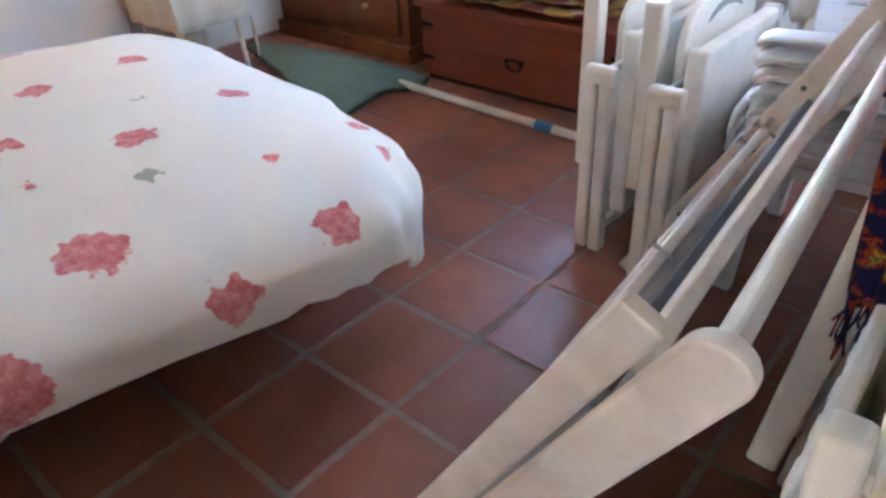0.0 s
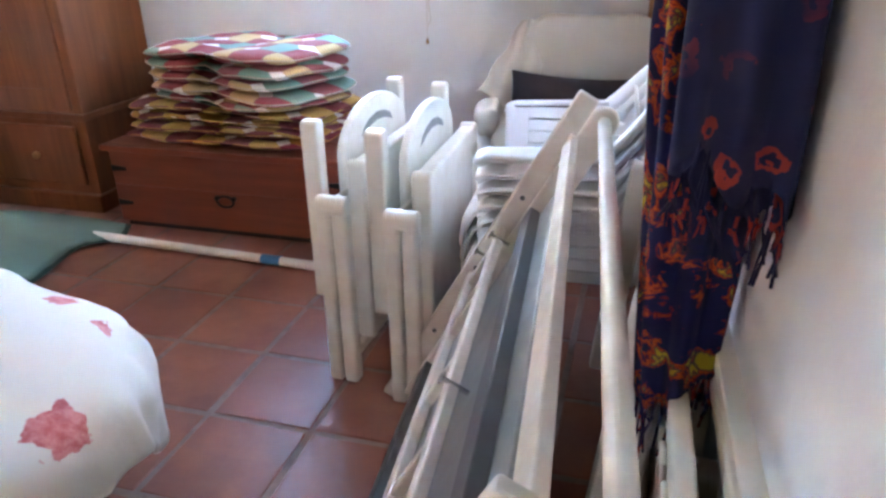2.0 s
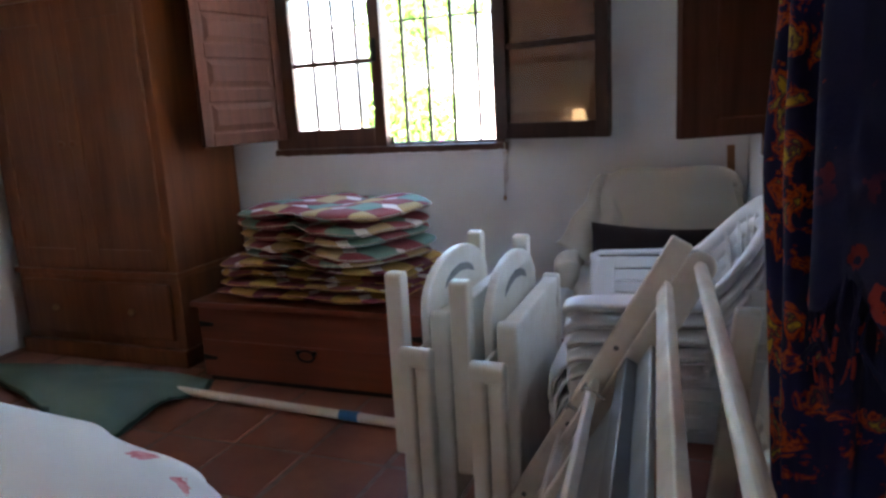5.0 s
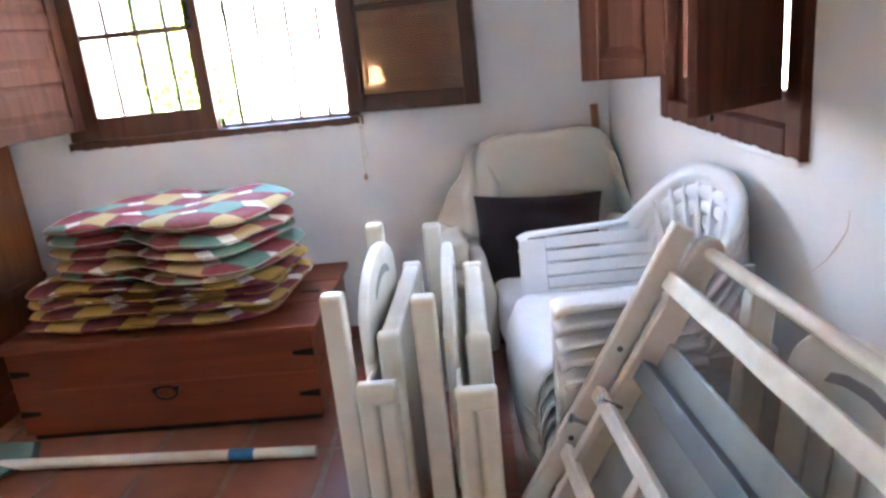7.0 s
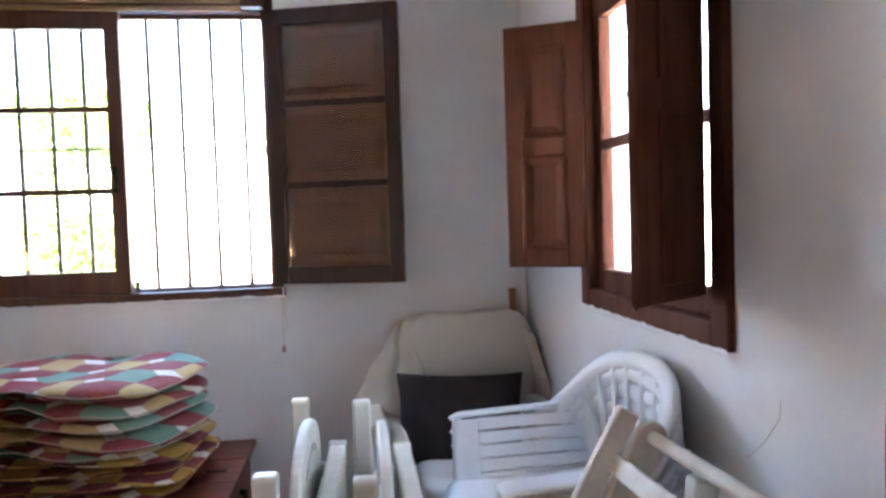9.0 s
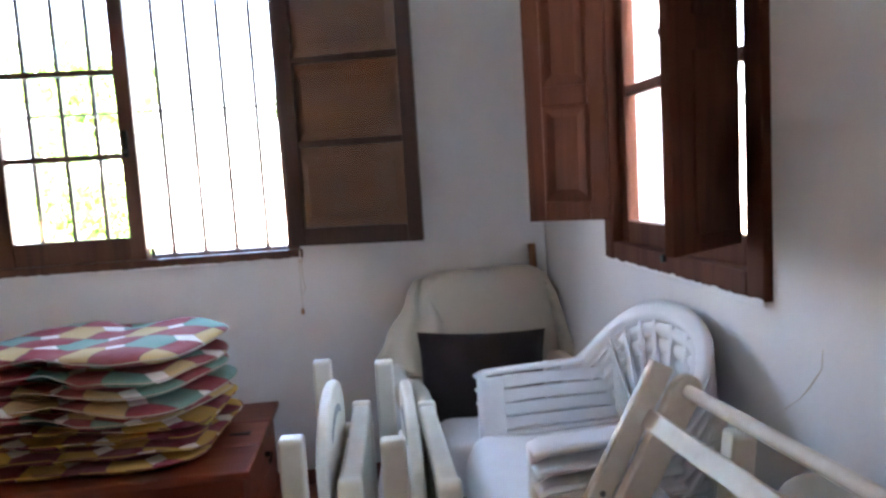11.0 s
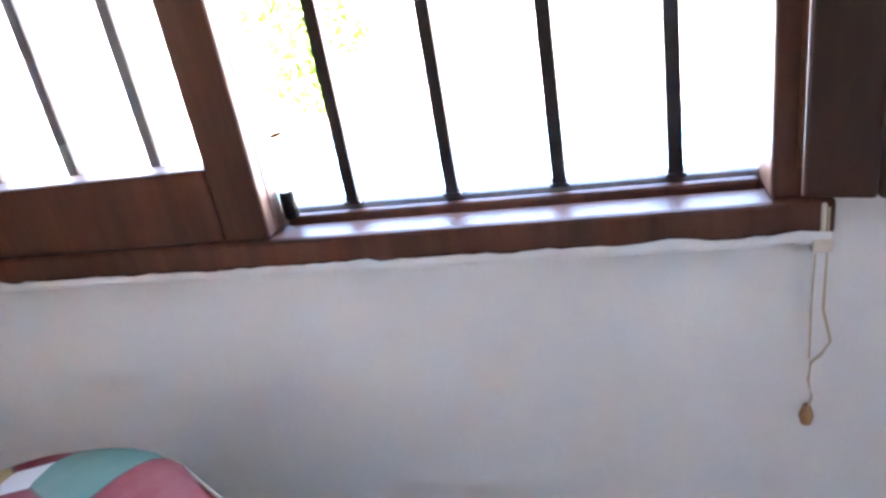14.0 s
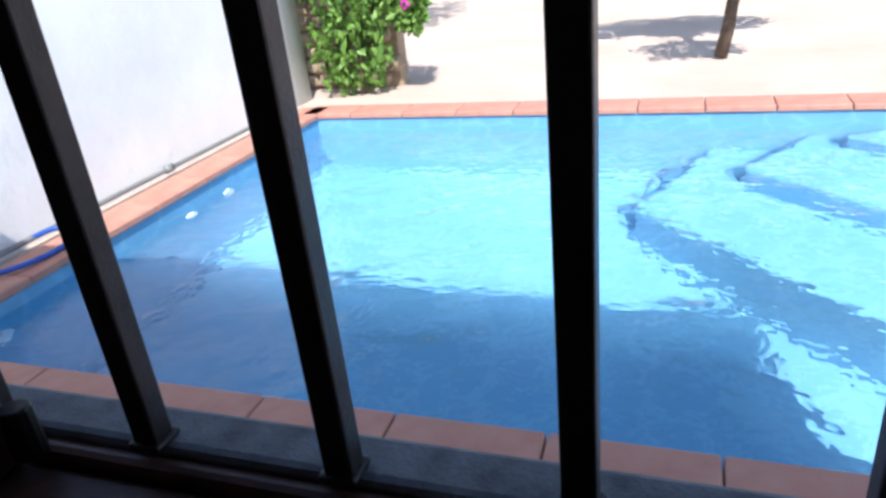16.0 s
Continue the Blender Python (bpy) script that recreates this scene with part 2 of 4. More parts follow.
def make_sarong(name, edge):
    n = Nodes(name)
    v = n.place()
    x, y, z = n.split(v)
    a = n.noise(v, 24, 4, 0.6, 0.8)
    vor = n.tree.nodes.new("ShaderNodeTexVoronoi")
    n.put(vor.inputs["Vector"], n.mix(0.06, v, n.noise(v, 30, 3)))
    vor.inputs["Scale"].default_value = 19
    ring = n.math("COMPARE", vor.outputs["Distance"], 0.27, 0.07)
    border = n.ramp(n.math("ADD", n.math("MULTIPLY", n.math("ADD", x, edge), 9.0), n.math("MULTIPLY", a, 0.3)), (0.0, (1, 1, 1)), (0.25, (0, 0, 0)))
    low = n.math("LESS_THAN", n.math("ADD", z, n.math("MULTIPLY", a, 0.16)), -0.10)
    c = n.mix(n.noise(v, 5, 3), (0.012, 0.015, 0.052), (0.009, 0.008, 0.022))
    c = n.mix(n.math("MULTIPLY", ring, n.ramp(n.noise(v, 5, 2), (0.44, (0, 0, 0)), (0.5, (1, 1, 1)))), c, (0.20, 0.022, 0.016))
    rich = n.ramp(a, (0.50, (0.012, 0.012, 0.05)), (0.52, (0.15, 0.012, 0.014)), (0.56, (0.42, 0.07, 0.010)), (0.60, (0.03, 0.014, 0.04)), (0.66, (0.42, 0.28, 0.02)))
    c = n.mix(n.math("MAXIMUM", border, low), c, rich)
    n.bump(n.noise(v, 40, 5), 0.25, 0.006)
    return n.finish(c, 0.95, 0, 0.2)


SARONG = make_sarong("printed_sarong_cotton", 0.012)
SCARF = make_sarong("navy_scarf_cotton", 0.30)


def make_water():
    n = Nodes("pool_water")
    v = n.place()
    n.bsdf.inputs["Transmission Weight"].default_value = 1
    n.bsdf.inputs["IOR"].default_value = 1.33
    n.bump(n.math("ADD", n.noise(v, 2.2, 3, 0.5, 0.6), n.math("MULTIPLY", n.noise(v, 9, 2), 0.45)), 0.7, 0.05)
    return n.finish((0.84, 0.96, 1.0), 0.02)


WATER = make_water()


def make_pool():
    n = Nodes("blue_lining_with_caustics")
    v = n.place()
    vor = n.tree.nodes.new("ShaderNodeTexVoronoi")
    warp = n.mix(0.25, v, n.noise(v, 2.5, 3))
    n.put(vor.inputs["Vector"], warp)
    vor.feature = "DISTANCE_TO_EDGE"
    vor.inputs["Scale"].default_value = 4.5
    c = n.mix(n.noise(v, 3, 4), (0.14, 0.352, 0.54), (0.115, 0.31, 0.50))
    # pale net of caustic light painted into the lining's colour
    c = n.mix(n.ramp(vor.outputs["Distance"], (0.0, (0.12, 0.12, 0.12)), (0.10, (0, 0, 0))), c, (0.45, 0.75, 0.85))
    return n.finish(c, 0.6)


POOL = make_pool()


def make_ground():
    n = Nodes("pale_sandy_ground")
    v = n.place()
    big, fine = n.noise(v, 0.7, 6, 0.65), n.noise(v, 22, 6, 0.75)
    c = n.mix(n.ramp(big, (0.35, (0, 0, 0)), (0.7, (1, 1, 1))), (0.62, 0.53, 0.45), (0.52, 0.41, 0.33))
    c = n.mix(n.math("MULTIPLY", fine, 0.35), c, (0.33, 0.25, 0.20))
    n.bump(fine, 0.5, 0.02)
    return n.finish(c, 0.95)


GROUND = make_ground()
COPING = plain("terracotta_coping", (0.44, 0.20, 0.145), 0.7, 0, 0.3, 7, 0.3, (0.50, 0.26, 0.19))
STONE = plain("rubble_stone", (0.40, 0.32, 0.22), 0.9, 0, 0.4, 9, 0.6, (0.25, 0.19, 0.13))
BARK = plain("grey_brown_bark", (0.12, 0.085, 0.06), 0.9, 0, 0.4, 22, 0.7)
FLOWER = plain("magenta_bloom", (0.55, 0.05, 0.35), 0.7)


def make_leaf(name, a, b):
    n = Nodes(name)
    n.bsdf.inputs["Transmission Weight"].default_value = 0.0
    g = n.tree.nodes.new("ShaderNodeNewGeometry")
    return n.finish(n.mix(g.outputs["Random Per Island"], a, b), 0.55)


LEAF = make_leaf("green_leaf", (0.07, 0.17, 0.02), (0.16, 0.30, 0.05))
LEAFD = make_leaf("olive_leaf", (0.05, 0.10, 0.02), (0.10, 0.16, 0.04))

# ---- mesh helpers ----


def slab(bm, x0, x1, y0, y1, z0, z1, m=None):
    vs = bmesh.ops.create_cube(bm, size=1)["verts"]
    t = Matrix.LocRotScale(((x0 + x1) / 2, (y0 + y1) / 2, (z0 + z1) / 2), None, (abs(x1 - x0), abs(y1 - y0), abs(z1 - z0)))
    bmesh.ops.transform(bm, matrix=(m or Matrix()) @ t, verts=vs)
    return vs


def rod(bm, a, b, r0, r1=None, sides=12):
    a, b = Vector(a), Vector(b)
    vs = bmesh.ops.create_cone(bm, cap_ends=True, segments=sides, radius1=r0, radius2=r0 if r1 is None else r1, depth=(b - a).length)["verts"]
    turn = (b - a).to_track_quat("Z", "Y").to_matrix().to_4x4()
    bmesh.ops.transform(bm, matrix=Matrix.Translation((a + b) / 2) @ turn, verts=vs)


def beam(bm, a, b, w, t, side=(0, 1, 0)):
    """A bar from a to b; t along side, w across it."""
    a, b = Vector(a), Vector(b)
    ax = (b - a).normalized()
    s = Vector(side)
    s = (s - ax * s.dot(ax)).normalized()
    o = ax.cross(s)
    m = Matrix((s, o, ax)).transposed().to_4x4()
    m.translation = (a + b) / 2
    return slab(bm, -t / 2, t / 2, -w / 2, w / 2, -(b - a).length / 2, (b - a).length / 2, m)


def outline(bm, pts, depth, m=None):
    """A flat shape in local x, y given by pts, depth thick along z, laid by m."""
    lo = [bm.verts.new((x, y, -depth / 2)) for x, y in pts]
    hi = [bm.verts.new((x, y, depth / 2)) for x, y in pts]
    bm.faces.new(hi)
    bm.faces.new(list(reversed(lo)))
    k = len(pts)
    for i in range(k):
        bm.faces.new((lo[i], lo[(i + 1) % k], hi[(i + 1) % k], hi[i]))
    if m:
        bmesh.ops.transform(bm, matrix=m, verts=lo + hi)


def tube(bm, pts, r, sides=8):
    rings = []
    pts = [Vector(p) for p in pts]
    for i, p in enumerate(pts):
        d = (pts[min(i + 1, len(pts) - 1)] - pts[max(i - 1, 0)]).normalized()
        q = d.to_track_quat("Z", "Y")
        rad = r(i / (len(pts) - 1)) if callable(r) else r
        rings.append([bm.verts.new(p + q @ Vector((rad * math.cos(k * math.tau / sides), rad * math.sin(k * math.tau / sides), 0))) for k in range(sides)])
    for a, b in zip(rings, rings[1:]):
        for k in range(sides):
            bm.faces.new((a[k], a[(k + 1) % sides], b[(k + 1) % sides], b[k]))
    bm.faces.new(list(reversed(rings[0])))
    bm.faces.new(rings[-1])


def sheet(bm, nu, nv, fn, closed=False):
    g = [[bm.verts.new(fn(i / (nu - 1) if not closed else i / nu, j / (nv - 1))) for j in range(nv)] for i in range(nu)]
    for i in range(nu if closed else nu - 1):
        for j in range(nv - 1):
            bm.faces.new((g[i][j], g[(i + 1) % nu][j], g[(i + 1) % nu][j + 1], g[i][j + 1]))
    return g


def mesh(name, bm, mat, parent=None, bevel=0.0, smooth=False, m=None, segments=2, thick=0.0, sub=0):
    bmesh.ops.recalc_face_normals(bm, faces=bm.faces)
    data = bpy.data.meshes.new(name)
    bm.to_mesh(data)
    bm.free()
    data.materials.append(mat)
    ob = new(name, data)
    if parent:
        ob.parent = parent
    if m:
        ob.matrix_basis = m
    if thick:
        s = ob.modifiers.new("thickness", "SOLIDIFY")
        s.thickness, s.offset = thick, 0
    if bevel:
        b = ob.modifiers.new("edges", "BEVEL")
        b.width, b.segments, b.limit_method, b.angle_limit = bevel, segments, "ANGLE", radians(40)
    if sub:
        s = ob.modifiers.new("rounding", "SUBSURF")
        s.levels = s.render_levels = sub
    if smooth:
        for p in data.polygons:
            p.use_smooth = True
    return ob


def pieces(name, bm, mat, parent=None, **how):
    """One object for each separate piece of bm."""
    left, made = set(bm.verts), []
    while left:
        todo, island = [left.pop()], []
        while todo:
            v = todo.pop()
            island.append(v)
            for e in v.link_edges:
                o = e.other_vert(v)
                if o in left:
                    left.discard(o)
                    todo.append(o)
        one = bmesh.new()
        twin = {v: one.verts.new(v.co) for v in island}
        for f in {f for v in island for f in v.link_faces}:
            one.faces.new([twin[v] for v in f.verts])
        made.append(mesh(name, one, mat, parent, **how))
    bm.free()
    return made


def block(name, mat, boxes, parent=None, bevel=0.003, m=None):
    bm = bmesh.new()
    for b in boxes:
        slab(bm, *b)
    return mesh(name, bm, mat, parent, bevel, m=m)


def thing(name, label, category, m=None, group=""):
    e = new(name)
    e.empty_display_size = 0.1
    if m:
        e.matrix_basis = m
    return tagged(e, label, category, group)


def setting(ob, label, category):
    return tagged(ob, label, category, kind="structure")


# ---- the room ----
YW = 3.48                      # inner face of the window wall
XL = -3.78                     # inner face of the wall behind the bed
YB = -2.4                      # wall behind the camera
TOP = 2.75
EAST = Matrix.Translation((0.455, 1.66, 0)) @ Matrix.Rotation(radians(1.57), 4, "Z")   # the east wall is a little out of square


def wall_with_hole(name, m, u0, u1, holes, thick, label):
    """A wall in local u, z; its inner face at w = 0 and its outer at w = thick. holes: (u0, u1, z0, z1)."""
    boxes = []
    u = u0
    for a, b, z0, z1 in sorted(holes):
        boxes.append((u, a, 0, thick, 0, TOP))
        if z0 > 0:
            boxes.append((a, b, 0, thick, 0, z0))
        boxes.append((a, b, 0, thick, z1, TOP))
        u = b
    boxes.append((u, u1, 0, thick, 0, TOP))
    bm = bmesh.new()
    for b in boxes:
        slab(bm, *b)
    bmesh.ops.remove_doubles(bm, verts=bm.verts, dist=0.0005)
    return setting(mesh(name, bm, WALL, m=m), label, "wall")


wall_with_hole("wall_north", Matrix.Translation((0, YW, 0)), XL - 0.2, 0.40, [(-2.17, -0.765, 1.10, 2.50)], 0.09, "white plastered wall with a wooden window")
east_wall = wall_with_hole("wall_east", EAST @ Matrix.Rotation(radians(90), 4, "Z") @ Matrix.Scale(-1, 4, (0, 1, 0)), -4.3, 1.96, [(0.0, 0.987, 1.10, 2.28), (-2.45, -1.40, 0, 2.1)], 0.22, "white plastered wall with a shuttered window")
wall_with_hole("wall_west", Matrix.Translation((XL, 0, 0)) @ Matrix.Rotation(radians(90), 4, "Z"), YB - 0.2, YW + 0.13, [], 0.2, "white plastered wall behind the bed")
wall_with_hole("wall_south", Matrix.Translation((0, YB, 0)) @ Matrix.Scale(-1, 4, (0, 1, 0)), XL, 0.52, [], 0.2, "plain white plastered wall")
bm = bmesh.new()
tube(bm, [(u, -0.0005, z) for u, z in [(-0.038, 0.869), (-0.09, 0.908), (-0.124, 0.945), (-0.161, 0.993), (-0.165, 1.034)]], lambda f: 0.0006 + 0.0007 * math.sin(f * 3.0) * (0.8 + 0.7 * math.sin(f * 17)), 6)
mesh("plaster_crack", bm, CORD, east_wall)
bm = bmesh.new()
slab(bm, XL - 0.2, 0.70, YB - 0.2, YW + 0.20, TOP, TOP + 0.18)
setting(mesh("ceiling", bm, WALL), "plain white plastered ceiling", "ceiling")
bm = bmesh.new()
slab(bm, XL - 0.2, 0.75, YB - 0.2, YW + 0.13, -0.15, -0.0025)
floor = setting(mesh("floor", bm, GROUT), "square terracotta floor tiles with pale grout", "floor")
bm = bmesh.new()
slab(bm, XL, 0.40, YW - 0.012, YW + 0.001, 0, 0.075)
setting(mesh("baseboard", bm, SKIRT, bevel=0.004), "low terracotta tile skirting along the wall", "skirting")

# unseen hall added to darken the doorway; its tall top blocks the sun
bm = bmesh.new()
slab(bm, 0.78, 2.9, -0.95, -0.80, -0.1, 2.4)
slab(bm, 0.78, 2.9, 0.36, 0.50, -0.1, 2.4)
slab(bm, 0.78, 2.9, -0.95, 0.50, 2.401, 4.7)
slab(bm, 2.9, 3.0, -0.95, 0.50, -0.1, 4.7)
setting(mesh("wall_hall", bm, WALL), "plain white unseen walls added to block sun and daylight", "wall")

# ---- north window ----
north = setting(new("window_1"), "dark wooden window with three-pane casements and iron bars", "window")
north.location = (0, YW, 0)


block("frame", WALNUT, [(-2.17, -2.085, -0.015, 0.06, 1.14, 2.50), (-0.822, -0.765, -0.015, 0.06, 1.14, 2.50), (-2.085, -0.822, 0.0255, 0.06, 2.39, 2.41), (-2.085, -0.822, -0.015, 0.06, 2.41, 2.50), (-1.475, -1.445, 0.0, 0.034, 1.14, 2.41)], north, 0.004)
block("sill", WALNUT, [(-2.185, -0.755, -0.022, 0.035, 1.095, 1.138), (-1.445, -0.822, 0.035, 0.05, 1.10, 1.150)], north, 0.006)
block("outer_sill", STONESILL, [(-2.17, -0.765, 0.0505, 0.092, 1.06, 1.156)], north, 0.006)
cas = [(-2.085, -2.015, -0.02, 0.025, 1.14, 2.41), (-1.515, -1.446, -0.02, 0.025, 1.14, 2.41), (-2.015, -1.515, -0.02, 0.025, 1.14, 1.245), (-2.015, -1.515, -0.02, 0.025, 2.335, 2.41),
       (-2.015, -1.515, -0.015, 0.02, 1.595, 1.622), (-2.015, -1.515, -0.015, 0.02, 1.965, 1.992)]
block("casement", WALNUT, cas, north, 0.004)
for z0, z1 in ((1.24, 1.60), (1.615, 1.97), (1.985, 2.34)):
    p = block("pane", GLASS, [(-2.02, -1.51, 0.001, 0.005, z0, z1)], north, 0)
    p.visible_shadow = False


def panel_leaf(name, width, z0, z1, rows, mat, parent, m, thick=0.028):
    """A shutter leaf hinged at local x = 0: stiles, rails and raised, bevelled panels."""
    st, rail = 0.062, 0.07
    boxes = [(0, st, -thick / 2, thick / 2, z0, z1), (width - st, width, -thick / 2, thick / 2, z0, z1)]
    step = (z1 - z0 - rail) / rows
    for i in range(rows + 1):
        boxes.append((st, width - st, -thick / 2 + 0.001, thick / 2 - 0.001, z0 + i * step, z0 + i * step + rail))
    leaf = block(name, mat, boxes, parent, 0.004, m)
    for i in range(rows):
        a, b = z0 + i * step + rail, z0 + (i + 1) * step
        bm = bmesh.new()
        slab(bm, st, width - st, -0.004, 0.004, a, b)
        for s in (-1, 1):
            lo = [(st + 0.012, a + 0.012), (width - st - 0.012, a + 0.012), (width - st - 0.012, b - 0.012), (st + 0.012, b - 0.012)]
            hi = [(st + 0.04, a + 0.04), (width - st - 0.04, a + 0.04), (width - st - 0.04, b - 0.04), (st + 0.04, b - 0.04)]
            va = [bm.verts.new((x, s * 0.0042, z)) for x, z in lo]
            vb = [bm.verts.new((x, s * 0.012, z)) for x, z in hi]
            bm.faces.new(vb)
            for k in range(4):
                bm.faces.new((va[k], va[(k + 1) % 4], vb[(k + 1) % 4], vb[k]))
        mesh("panel", bm, mat, leaf)
    return leaf


def hinge_at(x, y, angle):
    return Matrix.Translation((x, y, 0)) @ Matrix.Rotation(radians(angle), 4, "Z")


# the shutter on the wardrobe's side stands out from the wall
panel_leaf("shutter", 0.58, 1.195, 2.41, 5, CEDAR, north, hinge_at(-2.09, -0.03, 257))
# the glazed leaf, swung open against the wall, its shutter folded behind it
leaf = new("open_casement")
leaf.parent = north
leaf.matrix_basis = hinge_at(-0.795, -0.035, -15.5)
w = 0.615
block("sash", DARKSASH, [(0, 0.07, -0.02, 0.02, 1.155, 2.41), (w - 0.065, w, -0.02, 0.02, 1.155, 2.41), (0.07, w - 0.065, -0.02, 0.02, 1.155, 1.235), (0.07, w - 0.065, -0.02, 0.02, 2.335, 2.41),
                      (0.07, w - 0.065, -0.016, 0.016, 1.595, 1.625), (0.07, w - 0.065, -0.016, 0.016, 1.965, 1.995)], leaf, 0.005)
for z0, z1 in ((1.23, 1.60), (1.62, 1.97), (1.99, 2.34)):
    p = block("pane", GLASS, [(0.065, w - 0.06, -0.003, 0.001, z0, z1)], leaf, 0)
    p.visible_shadow = False
panel_leaf("folded_shutter", w - 0.01, 1.175, 2.40, 3, PANELWOOD, north, hinge_at(-0.795, -0.006, -12.5), thick=0.024)

bm = bmesh.new()
for x in [-2.05 + 0.1425 * i for i in range(9)]:
    slab(bm, x - 0.0095, x + 0.0095, 0.045, 0.063, 1.156, 2.50)
    slab(bm, x - 0.0125, x + 0.0125, 0.042, 0.066, 1.156, 1.161)
slab(bm, -2.16, -0.775, 0.0455, 0.0615, 1.80, 1.81)
pieces("window_bar", bm, IRON, north, bevel=0.002, m=Matrix.Translation((-0.0080, 0, 0)))
bm = bmesh.new()
slab(bm, -1.50, -1.478, -0.034, -0.02, 1.60, 1.72)
rod(bm, (-1.489, -0.05, 1.63), (-1.489, -0.02, 1.63), 0.008)
rod(bm, (-1.432, 0.03, 1.15), (-1.432, 0.03, 1.19), 0.011)
pieces("latch", bm, BLACK, north, bevel=0.002)

# rolled blind above the window, and its cord
blind = thing("roll_up_blind", "rolled bamboo blind hanging above the window", "blind", Matrix.Translation((0, YW - 0.055, 0)))
bm = bmesh.new()
for k in range(9):
    slab(bm, -2.2, -0.90, -0.012 + 0.01 * math.sin(k * 2.1), -0.004 + 0.01 * math.sin(k * 2.1), 2.402 + k * 0.016, 2.4155 + k * 0.016)
pieces("slat", bm, BAMBOO, blind, bevel=0.002)
block("headrail", WALNUT, [(-2.22, -0.80, -0.005, 0.05, 2.50, 2.56), (-0.90, -0.80, -0.02, 0.035, 2.42, 2.50)], blind, 0.004)
cord = thing("blind_cord", "thin blind cord with a small wooden bob beside the window", "cord", Matrix.Translation((-0.775, YW - 0.022, 0)))
bm = bmesh.new()
tube(bm, [(0.012, 0.0, 1.13), (0.012, 0, 1.0), (0.022, 0, 0.955), (0.012, 0, 0.935), (0.002, 0, 0.925), (0.0, 0, 0.90), (0.004, -0.004, 0.875), (0, 0, 0.855)], 0.0016, 6)
tube(bm, [(0.002, 0.004, 1.13), (0.0, 0.004, 1.0), (0.0, 0.002, 0.93)], 0.0013, 6)
pieces("string", bm, CORD, cord)
bm = bmesh.new()
rod(bm, (0, 0, 0.862), (0, 0, 0.845), 0.004, 0.009)
rod(bm, (0, 0, 0.845), (0, 0, 0.833), 0.009, 0.006)
mesh("bob", bm, RAWWOOD, cord)
block("cleat", PAINTWOOD, [(-0.004, 0.018, -0.004, 0.021, 1.075, 1.092), (0.004, 0.01, -0.002, 0.02, 1.092, 1.135)], cord, 0.002)

# ---- east window ----
east = setting(new("window_2"), "small wooden window with its panelled shutters swung open", "window")
east.matrix_basis = EAST @ Matrix.Rotation(radians(90), 4, "Z") @ Matrix.Scale(-1, 4, (0, 1, 0))
block("frame", CEDAR, [(0.002, 0.075, -0.02, 0.09, 1.102, 2.278), (0.915, 0.985, -0.02, 0.09, 1.102, 2.278), (0.075, 0.915, -0.02, 0.09, 2.20, 2.278), (0.075, 0.915, -0.02, 0.09, 1.102, 1.165)], east, 0.005)
block("casement", CEDAR, [(0.075, 0.14, 0.02, 0.06, 1.165, 2.20), (0.865, 0.915, 0.02, 0.06, 1.165, 2.20), (0.455, 0.55, 0.02, 0.06, 1.165, 2.20), (0.14, 0.455, 0.02, 0.06, 1.165, 1.24), (0.55, 0.865, 0.02, 0.06, 1.165, 1.24),
                          (0.14, 0.455, 0.02, 0.06, 2.12, 2.20), (0.55, 0.865, 0.02, 0.06, 2.12, 2.20), (0.14, 0.455, 0.025, 0.055, 1.66, 1.695), (0.55, 0.865, 0.025, 0.055, 1.66, 1.695)], east, 0.004)
for a, b in ((0.135, 0.46), (0.545, 0.87)):
    for z0, z1 in ((1.235, 1.665), (1.69, 2.125)):
        p = block("pane", GLASS, [(a, b, 0.038, 0.042, z0, z1)], east, 0)
        p.visible_shadow = False
panel_leaf("shutter", 0.285, 1.245, 2.13, 2, CEDAR, east, hinge_at(0.930, -0.018, 297))
bm = bmesh.new()
slab(bm, 0, 0.30, -0.012, 0.012, 1.230, 2.17)
flat = mesh("shutter", bm, CEDAR, east, 0.003, m=hinge_at(0.10, -0.025, 236))
for s, (a, b) in enumerate(((1.27, 1.66), (1.73, 2.11))):
    block("panel", CEDAR, [(0.06, 0.215, -0.019, -0.0125, a, b)], flat, 0.005)
bm = bmesh.new()
for z in (1.40, 2.02):
    rod(bm, (0.10, -0.03, z - 0.03), (0.10, -0.03, z + 0.03), 0.008)
    rod(bm, (0.95, -0.03, z - 0.03), (0.95, -0.03, z + 0.03), 0.008)
rod(bm, (0.50, -0.03, 1.15), (0.50, -0.018, 1.15), 0.012)
pieces("hinge", bm, BLACK, east)
bm = bmesh.new()
rod(bm, (0.235, 0.012, 1.70), (0.235, 0.035, 1.70), 0.012)
slab(bm, 0.20, 0.26, 0.03, 0.04, 1.692, 1.708)
mesh("handle", bm, BLACK, flat, 0.002)



def ragged(parent, pts, seed, out):
    """The plaster's uneven edge where it laps over a window frame; pts run along the frame's edge in local x, z."""
    bm = bmesh.new()
    (xa, za), (xb, zb) = pts
    n = 90
    g = []
    for i in range(n + 1):
        f = i / n
        k = 0.007 + 0.006 * noise.noise(Vector((f * 21, seed, 0))) + 0.004 * noise.noise(Vector((f * 60, seed, 3)))
        x, z = xa + (xb - xa) * f, za + (zb - za) * f
        up = (0, k) if za == zb else (k, 0)
        g.append([bm.verts.new((x + d * up[0] - e * (za != zb), out - 0.004 * (d > 0), z + d * up[1] - e * (za == zb))) for d, e in ((0, 0.008), (0, 0.004), (1, 0))])
    for a, b in zip(g, g[1:]):
        for j in range(2):
            bm.faces.new((a[j], b[j], b[j + 1], a[j + 1]))
    mesh("plaster_lip", bm, WALL, parent, thick=0.002, smooth=True)


